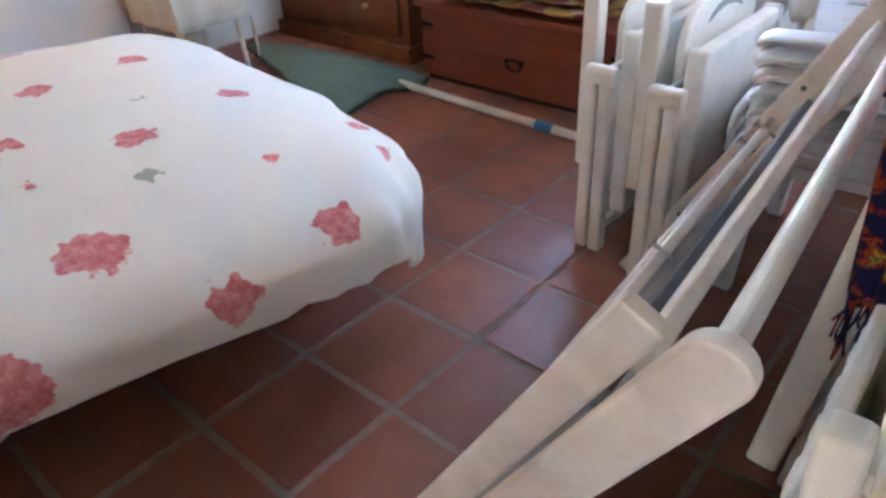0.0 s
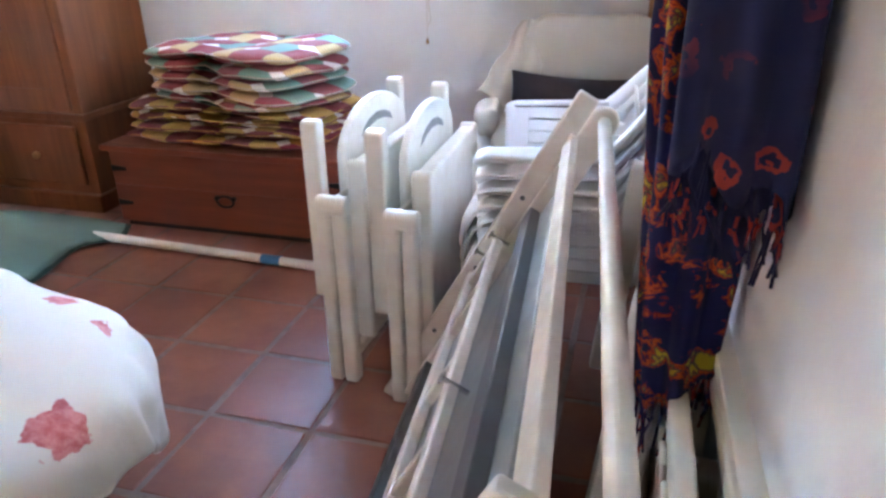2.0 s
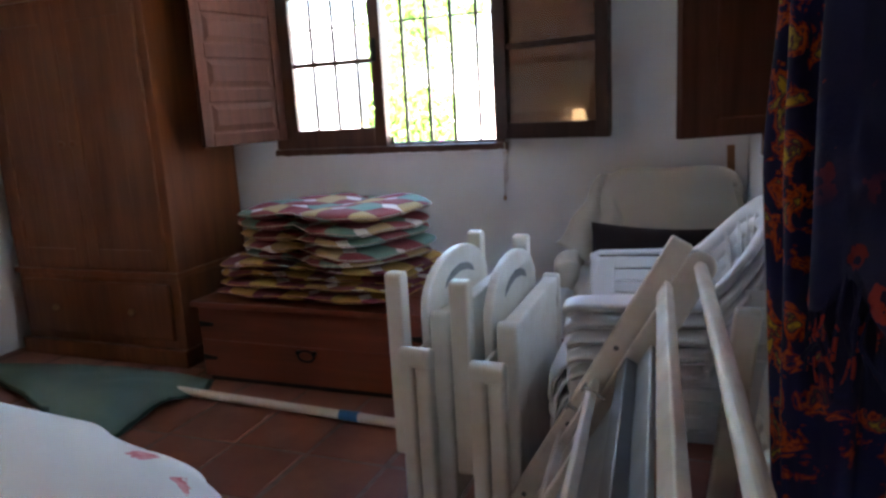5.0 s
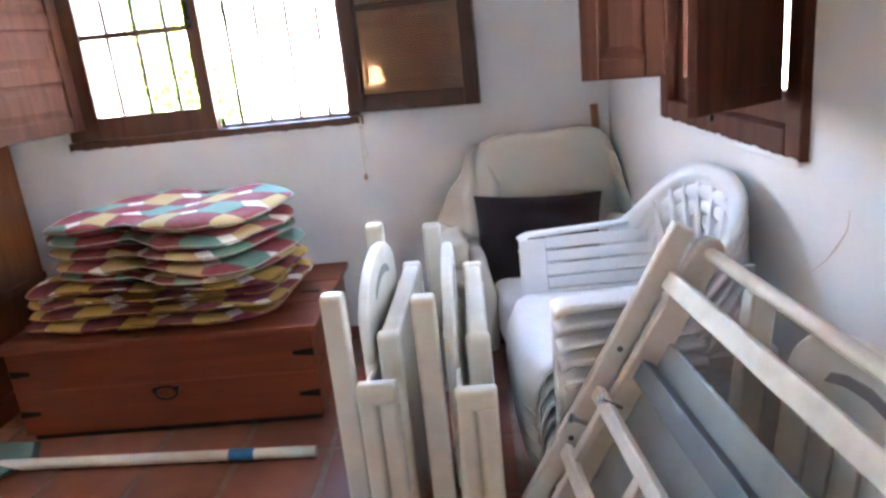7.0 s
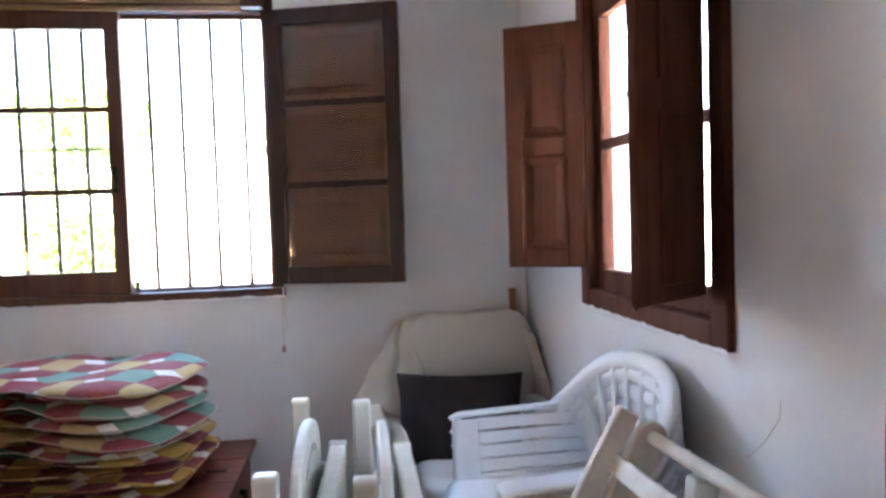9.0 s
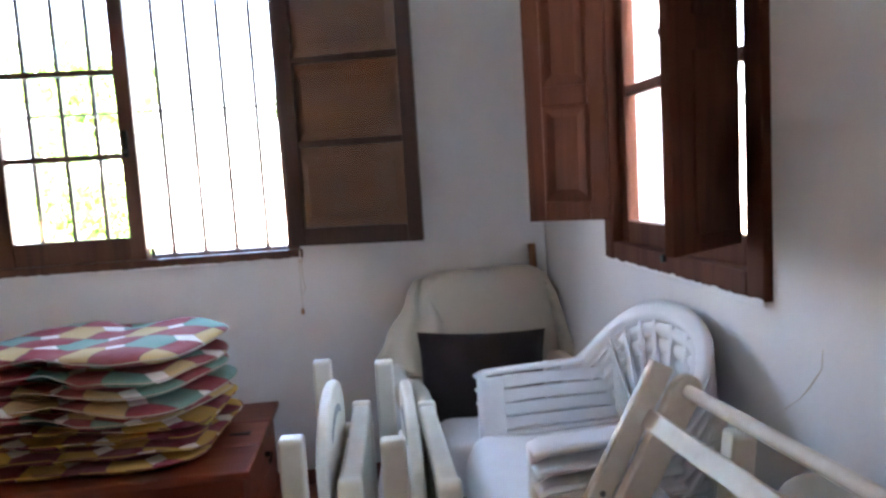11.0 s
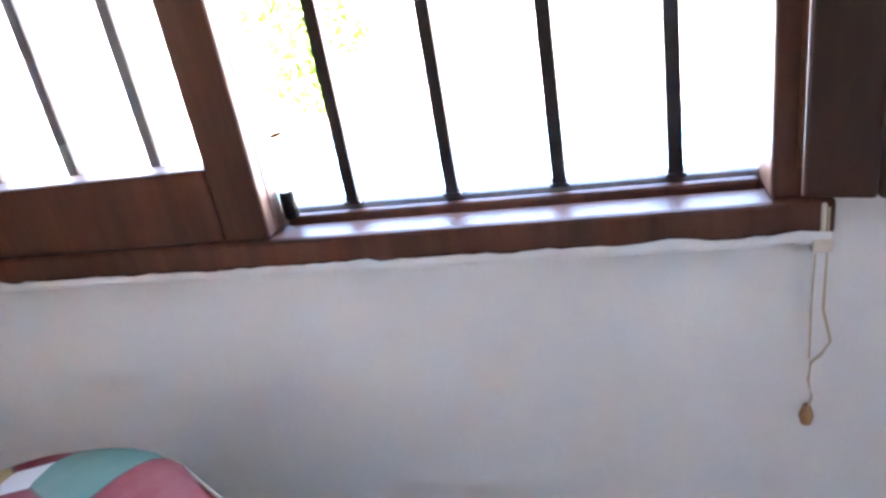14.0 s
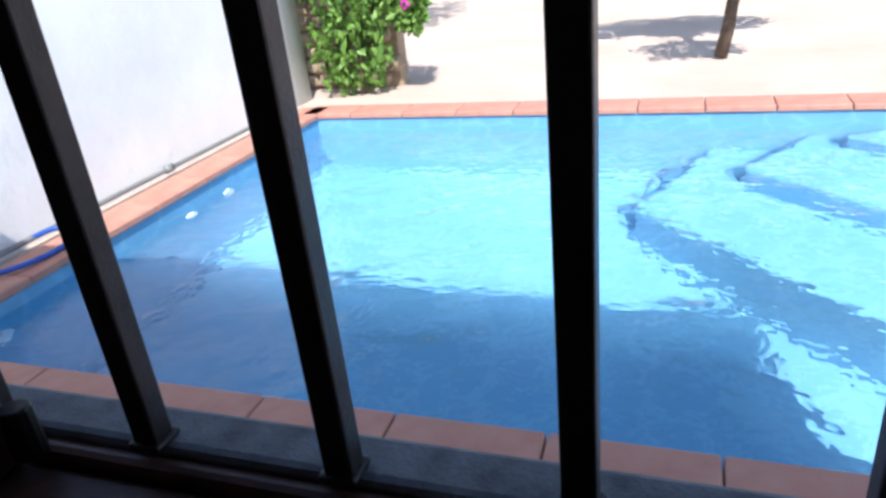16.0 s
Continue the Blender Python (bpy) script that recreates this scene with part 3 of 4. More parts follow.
ragged(north, ((-2.18, 1.094), (-0.76, 1.094)), 1, -0.0225)
ragged(east, ((0.0, 1.101), (0.985, 1.101)), 5, -0.0205)

# ---- bed ----
bed = thing("bed", "low bed under a white quilt printed with red flowers", "bed", pose(-1.83, 0.46, 0, 0, 0, -9))
BX, BY = 1.08, 0.88


def quilt(u, v):
    """u runs round the bed, v from the middle of the top to the hem."""
    a = u * math.tau
    c, s = math.cos(a), math.sin(a)
    p = 0.40
    ex, ey = math.copysign(abs(c) ** p, c), math.copysign(abs(s) ** p, s)
    if v < 0.6:
        k = v / 0.6
        r, z = k * 0.90, 0.62 - 0.09 * k ** 3
    else:
        k = (v - 0.6) / 0.4
        r = 0.90 + 0.135 * math.sin(min(k * 1.6, 1) * math.pi / 2) - 0.02 * k
        z = 0.53 - (0.18 + 0.20 * (2 * abs(c * s)) ** 7) * k ** 1.25
    pos = Vector((ex * BX * r, ey * BY * r, z))
    drop = max(0, v - 0.6) / 0.4
    fold = noise.noise(Vector((ex * BX * 4.2, ey * BY * 4.2, z * 1.2))) + 0.7 * noise.noise(Vector((ex * BX * 13, ey * BY * 13, z * 2 + 4)))
    pos.x += 0.060 * fold * drop * abs(ex)
    pos.y += 0.060 * fold * drop * abs(ey)
    pos.z += 0.018 * noise.noise(Vector((pos.x * 3, pos.y * 3, 5))) + 0.03 * drop * noise.noise(Vector((pos.x * 2.3, pos.y * 2.3, 1)))
    return pos


bm = bmesh.new()
sheet(bm, 160, 44, quilt, closed=True)
bmesh.ops.remove_doubles(bm, verts=bm.verts, dist=0.0008)
mesh("quilt", bm, SPREAD, bed, smooth=True, thick=0.012)
block("mattress", MATTRESS, [(-1.0, 0.93, -0.74, 0.76, 0.30, 0.48)], bed, 0.04)
block("bed_base", PINE, [(-0.98, 0.80, -0.66, 0.66, 0.20, 0.299)], bed, 0.006)
for x in (-0.85, 0.68):
    for y in (-0.55, 0.48):
        block("leg", PINE, [(x - 0.03, x + 0.03, y - 0.03, y + 0.03, 0, 0.20)], bed, 0.004)

# ---- white side table by the bed's head ----
side = thing("side_table", "small white side table with a cloth beside the wall", "table", Matrix.Translation((-3.42, 1.98, 0)))
for x in (-0.2, 0.2):
    for y in (-0.17, 0.17):
        bm = bmesh.new()
        rod(bm, (x * 1.1, y * 1.1, 0), (x, y, 0.54), 0.014, 0.02)
        mesh("leg", bm, PAINTWOOD, side)
block("top", PAINTWOOD, [(-0.26, 0.26, -0.22, 0.22, 0.54, 0.57)], side, 0.006)
bm = bmesh.new()


def cover(u, v):
    x, y = (u - 0.5) * 0.80, (v - 0.5) * 0.72
    over = max(0, abs(x) - 0.27) + max(0, abs(y) - 0.23)
    return Vector((max(-0.275, min(0.275, x)) + 0.01 * math.sin(y * 40) * (over > 0), max(-0.235, min(0.235, y)) + 0.01 * math.sin(x * 40) * (over > 0), 0.575 - over * 1.9))


sheet(bm, 36, 36, cover)
mesh("cloth", bm, BEIGE, side, smooth=True, thick=0.004)

# ---- wardrobe ----
ward = thing("wardrobe", "tall waxed pine wardrobe with two doors and base drawers", "wardrobe", Matrix.Translation((-2.44, 2.79, 0)))
W, D, H = 1.22, 0.62, 2.10
block("body", PINE, [(-W, 0, 0.02, D, 0.09, H - 0.06), (-W - 0.012, 0.012, 0.0, D, 0.50, 0.535)], ward, 0.005)
block("cornice", PINE, [(-W - 0.03, 0.03, -0.03, D, H - 0.05, H), (-W - 0.015, 0.015, -0.012, D, H - 0.085, H - 0.052)], ward, 0.008)
block("plinth", PINE, [(-W - 0.02, 0.02, -0.015, D, 0, 0.10)], ward, 0.008)
for k in range(2):
    x0 = -W + 0.05 + k * (W - 0.1) / 2
    door = block("door", PINE, [(x0 + 0.004, x0 + 0.085, 0.0, 0.022, 0.55, H - 0.10), (x0 + 0.47, x0 + 0.556, 0.0, 0.022, 0.55, H - 0.10), (x0 + 0.085, x0 + 0.47, 0.001, 0.021, 0.55, 0.66), (x0 + 0.085, x0 + 0.47, 0.001, 0.021, H - 0.21, H - 0.10)], ward, 0.004)
    for j in range(4):
        block("plank", PINE, [(x0 + 0.086 + j * 0.096, x0 + 0.1805 + j * 0.096, 0.008, 0.018, 0.655, H - 0.205)], door, 0.003)
    bm = bmesh.new()
    bmesh.ops.create_uvsphere(bm, u_segments=12, v_segments=8, radius=0.018, matrix=Matrix.Translation((x0 + (0.515 if k == 0 else 0.04), -0.02, 1.25)))
    mesh("knob", bm, PINE, door, smooth=True)
drawer = block("drawer", PINE, [(-W + 0.06, -0.06, -0.006, 0.018, 0.15, 0.47)], ward, 0.008)
for x in (-0.9, -0.32):
    bm = bmesh.new()
    bmesh.ops.create_uvsphere(bm, u_segments=12, v_segments=8, radius=0.02, matrix=Matrix.Translation((x, -0.025, 0.31)))
    mesh("knob", bm, RAWWOOD, drawer, smooth=True)

# ---- chest ----
chest = thing("storage_chest", "red-brown wooden chest with black dovetail keys and iron ring handle", "chest", Matrix.Translation((-2.23, 2.64, 0)))
CW, CD = 1.31, 0.81
bm = bmesh.new()
slab(bm, 0.025, CW - 0.03, 0.03, CD - 0.01, 0.03, 0.225)
slab(bm, 0.025, CW - 0.03, 0.03, CD - 0.01, 0.2265, 0.405)
mesh("body", bm, MAHOG, chest, 0.003)
block("plinth", DARKCLOTH, [(0.045, CW - 0.05, 0.05, CD - 0.03, 0, 0.03)], chest, 0)
bm = bmesh.new()
for a, b in ((0, 0.27), (0.2715, 0.54), (0.5415, CD)):
    slab(bm, 0, CW, a, b, 0.405, 0.434)
mesh("lid", bm, MAHOG, chest, 0.005)


def key(bm, x, z, flip, axis):
    pts = [(0, -0.016), (0.085 * flip, -0.008), (0.085 * flip, 0.008), (0, 0.016)]
    m = Matrix.Translation((x, 0.0285, z)) @ Matrix.Rotation(radians(90), 4, "X") if axis == "front" else Matrix.Translation((x, z, 0.4345))
    outline(bm, pts, 0.005, m)


bm = bmesh.new()
for z in (0.13, 0.31):
    key(bm, 0.026, z, 1, "front")
    key(bm, CW - 0.031, z, -1, "front")
for y in (0.40,):
    key(bm, CW - 0.06, y, -1, "lid")
    key(bm, 0.04, y, 1, "lid")
pieces("dovetail_key", bm, BLACK, chest)
bm = bmesh.new()
ring = [(0.655 + 0.045 * math.cos(a), 0.02, 0.195 - 0.028 * math.sin(a) - 0.01) for a in [k * math.tau / 24 for k in range(25)]]
tube(bm, ring, 0.006, 8)
for x in (0.61, 0.70):
    rod(bm, (x, 0.034, 0.20), (x, 0.012, 0.20), 0.014, 0.01)
mesh("ring_handle", bm, BLACK, chest, smooth=True)
bm = bmesh.new()
rod(bm, (CW - 0.028, 0.5, 0.30), (CW - 0.005, 0.5, 0.30), 0.012)
tube(bm, [(CW - 0.008, 0.46 + 0.08 * k / 10, 0.29 - 0.03 * math.sin(k / 10 * math.pi)) for k in range(11)], 0.005)
mesh("side_handle", bm, BLACK, chest)

# ---- cushions piled on the chest ----


def cushion(length, depth, thick, waist, seed, bow=0.0, corner=0.38):
    """A flat seat cushion, its outline pinched at the waist, with a piped seam."""
    def edge(a):
        c, s = math.cos(a), math.sin(a)
        x = math.copysign(abs(c) ** corner, c) * length / 2
        y = math.copysign(abs(s) ** corner, s) * depth / 2
        y *= 1 - waist * math.exp(-((x - 0.03) / 0.10) ** 2)
        return x, y

    bm = bmesh.new()

    def point(u, v):
        x, y = edge(u * math.tau)
        k = math.sin(v * math.pi)
        k = k ** 0.28 if k > 0 else 0
        z = -math.cos(v * math.pi) * thick / 2
        x, y = x * k, y * k
        n = noise.noise(Vector((x * 5 + seed * 3.1, y * 5, z * 4)))
        z += thick * 0.30 * n + bow * (x * x - 0.1) - 0.55 * thick * math.exp(-((x - 0.03) / 0.05) ** 2) * (1 if v > 0.5 else -0.4)
        return Vector((x, y, z)) + Vector((0, 0.012 * n, 0))

    sheet(bm, 72, 15, point, closed=True)
    bmesh.ops.remove_doubles(bm, verts=bm.verts, dist=0.0006)
    seam = bmesh.new()
    tube(seam, [point((i % 60) / 60, 0.5) * 1.004 for i in range(61)], 0.0026, 6)
    return bm, seam


pile = random.Random(4)
stack = [(1.10, 0.62, 0.048, 0.0, -0.02, -0.02), (1.12, 0.64, 0.046, 0.0, 0.015, 0.0), (1.08, 0.60, 0.05, 0.0, -0.01, 0.02), (1.10, 0.60, 0.048, 0.05, 0.02, -0.02), (0.98, 0.60, 0.055, 0.14, -0.01, 0.03),
         (0.96, 0.62, 0.052, 0.18, 0.02, 0.0), (0.99, 0.60, 0.055, 0.16, -0.02, 0.02), (0.96, 0.60, 0.058, 0.20, 0.0, -0.01), (0.95, 0.65, 0.060, 0.18, 0.0, 0.01)]
z = 0.437
for i, (ln, dp, th, ws, ox, oy) in enumerate(stack):
    soft, seam = cushion(ln, dp, th, ws, i + 1, -0.03, 0.32 if i < 4 else 0.46)
    c = thing("seat_cushion", "patchwork print chair cushion in red, teal and ochre on the chest", "cushion", pose((-1.525 if i > 3 else -1.62) + ox, (2.94 if i > 3 else 3.03) + oy, z + th / 2, pile.uniform(-1, 1), pile.uniform(-1, 1), (-18 if i > 3 else -4) + pile.uniform(-3, 3)), "cushions piled on the chest")
    mesh("padding", soft, PATCH if i > 3 else PATCHLOW, c, smooth=True)
    mesh("piping", seam, PIPING if i > 3 else PATCHLOW, c, smooth=True)
    z += th * 0.985

# ---- parasol lying on the floor ----
para = thing("closed_parasol", "sage-green garden parasol lying folded, white pole with blue tape", "parasol")
rim = [(-3.62, 2.52), (-3.1, 2.62), (-2.5, 2.66), (-2.14, 2.62), (-2.08, 2.50), (-2.2, 2.30), (-2.12, 1.98), (-2.5, 2.02), (-3.0, 2.22), (-3.55, 2.40)]
# the lower fold's green is far darker than the upper's
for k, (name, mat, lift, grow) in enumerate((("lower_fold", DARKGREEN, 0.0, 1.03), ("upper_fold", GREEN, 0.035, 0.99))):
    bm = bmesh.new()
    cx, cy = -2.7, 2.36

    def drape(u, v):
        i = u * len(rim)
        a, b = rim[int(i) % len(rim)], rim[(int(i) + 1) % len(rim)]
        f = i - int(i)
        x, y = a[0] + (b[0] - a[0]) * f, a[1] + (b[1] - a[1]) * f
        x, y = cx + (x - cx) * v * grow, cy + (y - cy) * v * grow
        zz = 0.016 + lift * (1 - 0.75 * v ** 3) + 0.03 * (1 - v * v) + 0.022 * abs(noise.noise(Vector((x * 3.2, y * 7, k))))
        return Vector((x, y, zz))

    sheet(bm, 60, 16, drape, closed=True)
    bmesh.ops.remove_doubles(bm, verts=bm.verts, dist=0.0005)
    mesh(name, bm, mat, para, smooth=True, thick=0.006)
bm = bmesh.new()
rod(bm, (-2.22, 2.462, 0.03), (-0.93, 2.404, 0.026), 0.021, 0.021, 20)
mesh("pole", bm, PLASTIC, para, 0.002)
bm = bmesh.new()
rod(bm, (-1.262, 2.419, 0.027), (-1.166, 2.415, 0.027), 0.0235, 0.0235, 20)
mesh("tape_band", bm, BLUETAPE, para)

# ---- folding chairs ----


def rounded(pts_w, pts_h, r, n=6, corners=(1, 1, 1, 1)):
    """A w by h rectangle from (0, 0), its chosen corners rounded."""
    out = []
    for (cx, cy, a0), on in zip(((r, r, 180), (pts_w - r, r, 270), (pts_w - r, pts_h - r, 0), (r, pts_h - r, 90)), corners):
        if on:
            out += [(cx + r * math.cos(radians(a0 + 90 * k / n)), cy + r * math.sin(radians(a0 + 90 * k / n))) for k in range(n + 1)]
        else:
            out.append({180: (0, 0), 270: (pts_w, 0), 0: (pts_w, pts_h), 90: (0, pts_h)}[a0])
    return out


UPRIGHT = Matrix(((0, 0, 1, 0), (1, 0, 0, 0), (0, 1, 0, 0), (0, 0, 0, 1)))   # local x, y, z to y, z, x


def folding_chair(m, label, group):
    """A plastic armchair folded flat: the fold's thickness along x, its width along y."""
    ch = thing("folding_chair", label, "chair", m, group)
    # back: a wide slab with an arched top and a grey plate for its hand slot
    bm = bmesh.new()
    arch = [(0.07, 0.12), (0.63, 0.12)] + [(0.35 + 0.28 * math.cos(a), 0.70 + 0.155 * math.sin(a)) for a in [k * math.pi / 20 for k in range(21)]]
    inner = [(0.21, 0.735), (0.28, 0.757), (0.35, 0.765), (0.42, 0.757), (0.49, 0.735), (0.47, 0.765), (0.42, 0.785), (0.35, 0.795), (0.28, 0.785), (0.23, 0.765)]
    outline(bm, arch, 0.03, Matrix.Translation((0.055, 0, 0)) @ UPRIGHT)
    mesh("backrest", bm, PLASTIC, ch, 0.009, segments=3)
    # no opening is cut; the plate's grey stands for the shade inside
    bm = bmesh.new()
    outline(bm, inner, 0.034, Matrix.Translation((0.055, 0, 0)) @ UPRIGHT)
    mesh("hand_slot", bm, GREYPANEL, ch, 0.004)
    for k in range(5):
        block("back_slat", PLASTIC, [(0.030, 0.040, 0.16 + k * 0.085, 0.215 + k * 0.085, 0.18, 0.66)], ch, 0.004)
    # arms folded upright at both edges
    for y in (0.0, 0.70):
        bm = bmesh.new()
        outline(bm, rounded(0.052, 0.60, 0.014, 4), 0.058, Matrix.Translation((0.0, y - 0.026, 0.245)) @ UPRIGHT)
        mesh("armrest", bm, PLASTIC, ch, 0.008, segments=3)
    # seat frame with a hollow rim
    bm = bmesh.new()
    for a, b in ((0.02, 0.065), (0.615, 0.66)):
        outline(bm, rounded(b - a, 0.64, 0.021, 5), 0.062, Matrix.Translation((0.125, a, 0.075)) @ UPRIGHT)
    slab(bm, 0.098, 0.152, 0.05, 0.63, 0.66, 0.705)
    slab(bm, 0.098, 0.152, 0.05, 0.63, 0.09, 0.13)
    mesh("seat_frame", bm, PLASTIC, ch, 0.01, segments=3)
    bm = bmesh.new()
    slab(bm, 0.137, 0.150, 0.06, 0.62, 0.125, 0.665)
    mesh("seat", bm, PLASTIC, ch, 0.004)
    # legs, two bars side by side at each edge
    for y in (-0.14, 0.60):
        for x, top in ((0.082, 0.645), (0.135, 0.60)):
            bm = bmesh.new()
            outline(bm, rounded(0.05, top, 0.018, 5, (0, 0, 1, 1)), 0.047, Matrix.Translation((x, y, 0)) @ UPRIGHT)
            mesh("leg", bm, PLASTIC, ch, 0.011, segments=3)
        bm = bmesh.new()
        outline(bm, rounded(0.053, 0.06, 0.022, 5), 0.101, Matrix.Translation((0.1085, y - 0.0015, 0.588)) @ UPRIGHT)
        mesh("leg_joint", bm, PLASTIC, ch, 0.008, segments=3)
    bm = bmesh.new()
    rod(bm, (0.07, -0.13, 0.60), (0.07, 0.66, 0.60), 0.009)
    slab(bm, 0.10, 0.13, -0.10, 0.62, 0.05, 0.08)
    pieces("cross_bar", bm, PLASTIC, ch, bevel=0.003)
    return ch


first = folding_chair(pose(-0.648, 1.812, 0, 0, 0, -2.0), "white plastic folding chair standing folded on the tiles", "folded white chairs")
copy_thing(first, pose(-0.412, 1.742, 0, 0, 0, 0.6))
copy_thing(first, pose(0.275, 0.90, 0.0, 0, 6, 2))
copy_thing(first, pose(0.345, 1.02, 0.855, 180, -3, 1))

# ---- stacked garden armchairs ----


def garden_chair(m):
    """Moulded armchair; it faces local +y, its middle at x = 0."""
    ch = thing("garden_armchair", "white moulded plastic garden armchair in a stack", "chair", m, "stacked garden chairs")
    bm = bmesh.new()

    def seat(u, v):
        x, y = (u - 0.5), v
        half = 0.235 + 0.025 * y
        roll = max(0, y - 0.86) / 0.14
        return Vector((x * 2 * half, -0.17 + 0.58 * min(y, 0.86) + 0.07 * math.sin(roll * math.pi / 2) - 0.03 * (2 * x) ** 4 * y, 0.43 + 0.012 * (2 * x) ** 2 - 0.012 * math.sin(y * 3) - 0.13 * (1 - math.cos(roll * math.pi / 2))))

    sheet(bm, 20, 24, seat)
    mesh("seat", bm, PLASTIC2, ch, smooth=True, thick=0.012)
    # back: a wide rim and a fan of slats

    def rim_at(a):
        c, k = math.cos(a), max(0.0, math.sin(a))
        return Vector((math.copysign(abs(c) ** 0.85, c) * 0.325, -0.01 - 0.20 * k ** 0.7, 0.628 + 0.218 * k ** 0.85))

    bm = bmesh.new()
    path = [Vector((0.325, 0.03, 0.627))] + [rim_at(k * math.pi / 36) for k in range(37)] + [Vector((-0.325, 0.03, 0.627))]

    def band(u, v):
        i = u * (len(path) - 1)
        a, b = path[int(i)], path[min(int(i) + 1, len(path) - 1)]
        p = a.lerp(b, i - int(i))
        inward = (Vector((0, -0.13, 0.46)) - p).normalized()
        return p + inward * 0.056 * v + Vector((0, 0.022 * math.sin(v * math.pi), 0))

    sheet(bm, 70, 6, band)
    mesh("back_rim", bm, PLASTIC2, ch, smooth=True, thick=0.016)
    bm = bmesh.new()
    for k in range(9):
        f = (k - 4) / 4
        p = rim_at(math.pi / 2 - f * 1.12)
        hi = p + (Vector((0, -0.13, 0.46)) - p).normalized() * 0.045
        beam(bm, Vector((0.165 * f, -0.150, 0.432)), hi + Vector((0, 0.014, 0)), 0.012, 0.024, (1, 0, 0))
    pieces("back_slat", bm, PLASTIC2, ch, bevel=0.004)
    for s in (-1, 1):
        # arm with a slotted side
        bm = bmesh.new()

        def arm(u, v):
            y = -0.03 + 0.35 * u
            drop = max(0, u - 0.93) / 0.07
            return Vector((s * (0.282 + 0.062 * v), y, 0.638 - 0.012 * u - 0.012 * drop - 0.012 * v ** 3))

        sheet(bm, 24, 6, arm)
        mesh("armrest", bm, PLASTIC2, ch, smooth=True, thick=0.014)
        bm = bmesh.new()
        def side(y0, y1, z0, z1):
            # the side leans inwards as it goes down, so that stacked sides nest
            vs = slab(bm, -0.007, 0.007, y0, y1, z0, z1)
            for v in vs:
                v.co.x = s * (v.co.x + 0.258 + 0.12 * (v.co.z - 0.42))

        side(0.24, 0.315, 0.30, 0.615)
        side(-0.17, -0.12, 0.42, 0.665)
        for k in range(5):
            side(-0.12, 0.24, 0.412 + k * 0.0425, 0.4475 + k * 0.0425)
        bmesh.ops.remove_doubles(bm, verts=bm.verts, dist=0.0001)
        mesh("slotted_side", bm, PLASTIC2, ch, 0.003)
        block("front_post", PLASTIC2, [(s * 0.268, s * 0.300, 0.290, 0.322, 0.36, 0.622)], ch, 0.010)
        for y0, y1 in ((0.285, 0.31), (-0.20, -0.27)):
            bm = bmesh.new()
            beam(bm, (s * 0.285, y0, 0.45), (s * 0.275, y1, 0.0), 0.055, 0.05, (1, 0, 0))
            mesh("leg", bm, PLASTIC2, ch, 0.012)
    return ch


STACK = Matrix.Translation((0.212, 2.03, 0.0)) @ Matrix.Rotation(radians(93), 4, "Z")
base_chair = garden_chair(STACK)
for k in range(1, 5):
    copy_thing(base_chair, Matrix.Translation((-0.003 * k, 0, 0.046 * k)) @ STACK)

# ---- draped armchair in the corner ----
arm = thing("draped_armchair", "old armchair draped with a beige cotton throw", "armchair", pose(0.06, 3.06, 0, 0, 0, 4))


def soft_box(name, x0, x1, y0, y1, z0, z1, r, mat, parent, lean=0.0, seed=0, p=0.35, amount=0.014):
    bm = bmesh.new()

    def pt(u, v):
        a, b = u * math.tau, (v - 0.5) * math.pi
        cx, sx, cz, sz = math.cos(a), math.sin(a), math.cos(b), math.sin(b)
        e = lambda t: math.copysign(abs(t) ** p, t)
        q = Vector((e(cx) * e(cz) * (x1 - x0) / 2, e(sx) * e(cz) * (y1 - y0) / 2, e(sz) * (z1 - z0) / 2))
        n = noise.noise_vector(q * 6 + Vector((seed, 0, 0)))
        q += n * amount
        q.y += lean * (q.z + (z1 - z0) / 2)
        return q + Vector(((x0 + x1) / 2, (y0 + y1) / 2, (z0 + z1) / 2))

    sheet(bm, 48, 30, pt, closed=True)
    bmesh.ops.remove_doubles(bm, verts=bm.verts, dist=0.0004)
    return mesh(name, bm, mat, parent, smooth=True)


soft_box("backrest", -0.29, 0.345, 0.14, 0.29, 0.30, 1.00, 0.1, BEIGE, arm, 0.08, 1, 0.36)
soft_box("seat", -0.28, 0.29, -0.36, 0.22, 0.20, 0.44, 0.1, PLASTIC2, arm, 0, 2, 0.3, 0.006)
soft_box("throw_arm", -0.39, -0.29, -0.26, 0.26, 0.16, 0.57, 0.1, BEIGE, arm, 0.10, 3, 0.5, 0.03)
soft_box("throw_arm", 0.27, 0.36, -0.30, 0.26, 0.16, 0.62, 0.1, BEIGE, arm, 0.06, 4, 0.5, 0.012)
bm = bmesh.new()


def left_drape(u, v):
    out = -0.30 - 0.20 * (1 - v) ** 1.15
    x = out + (-0.20 - out) * u
    return Vector((x + 0.008 * math.sin(v * 13), 0.16 + 0.09 * v + 0.018 * math.sin(u * 11 + v * 4) - 0.10 * (1 - v) * u, 0.66 - 0.14 * u + (0.32 + 0.14 * u) * v))


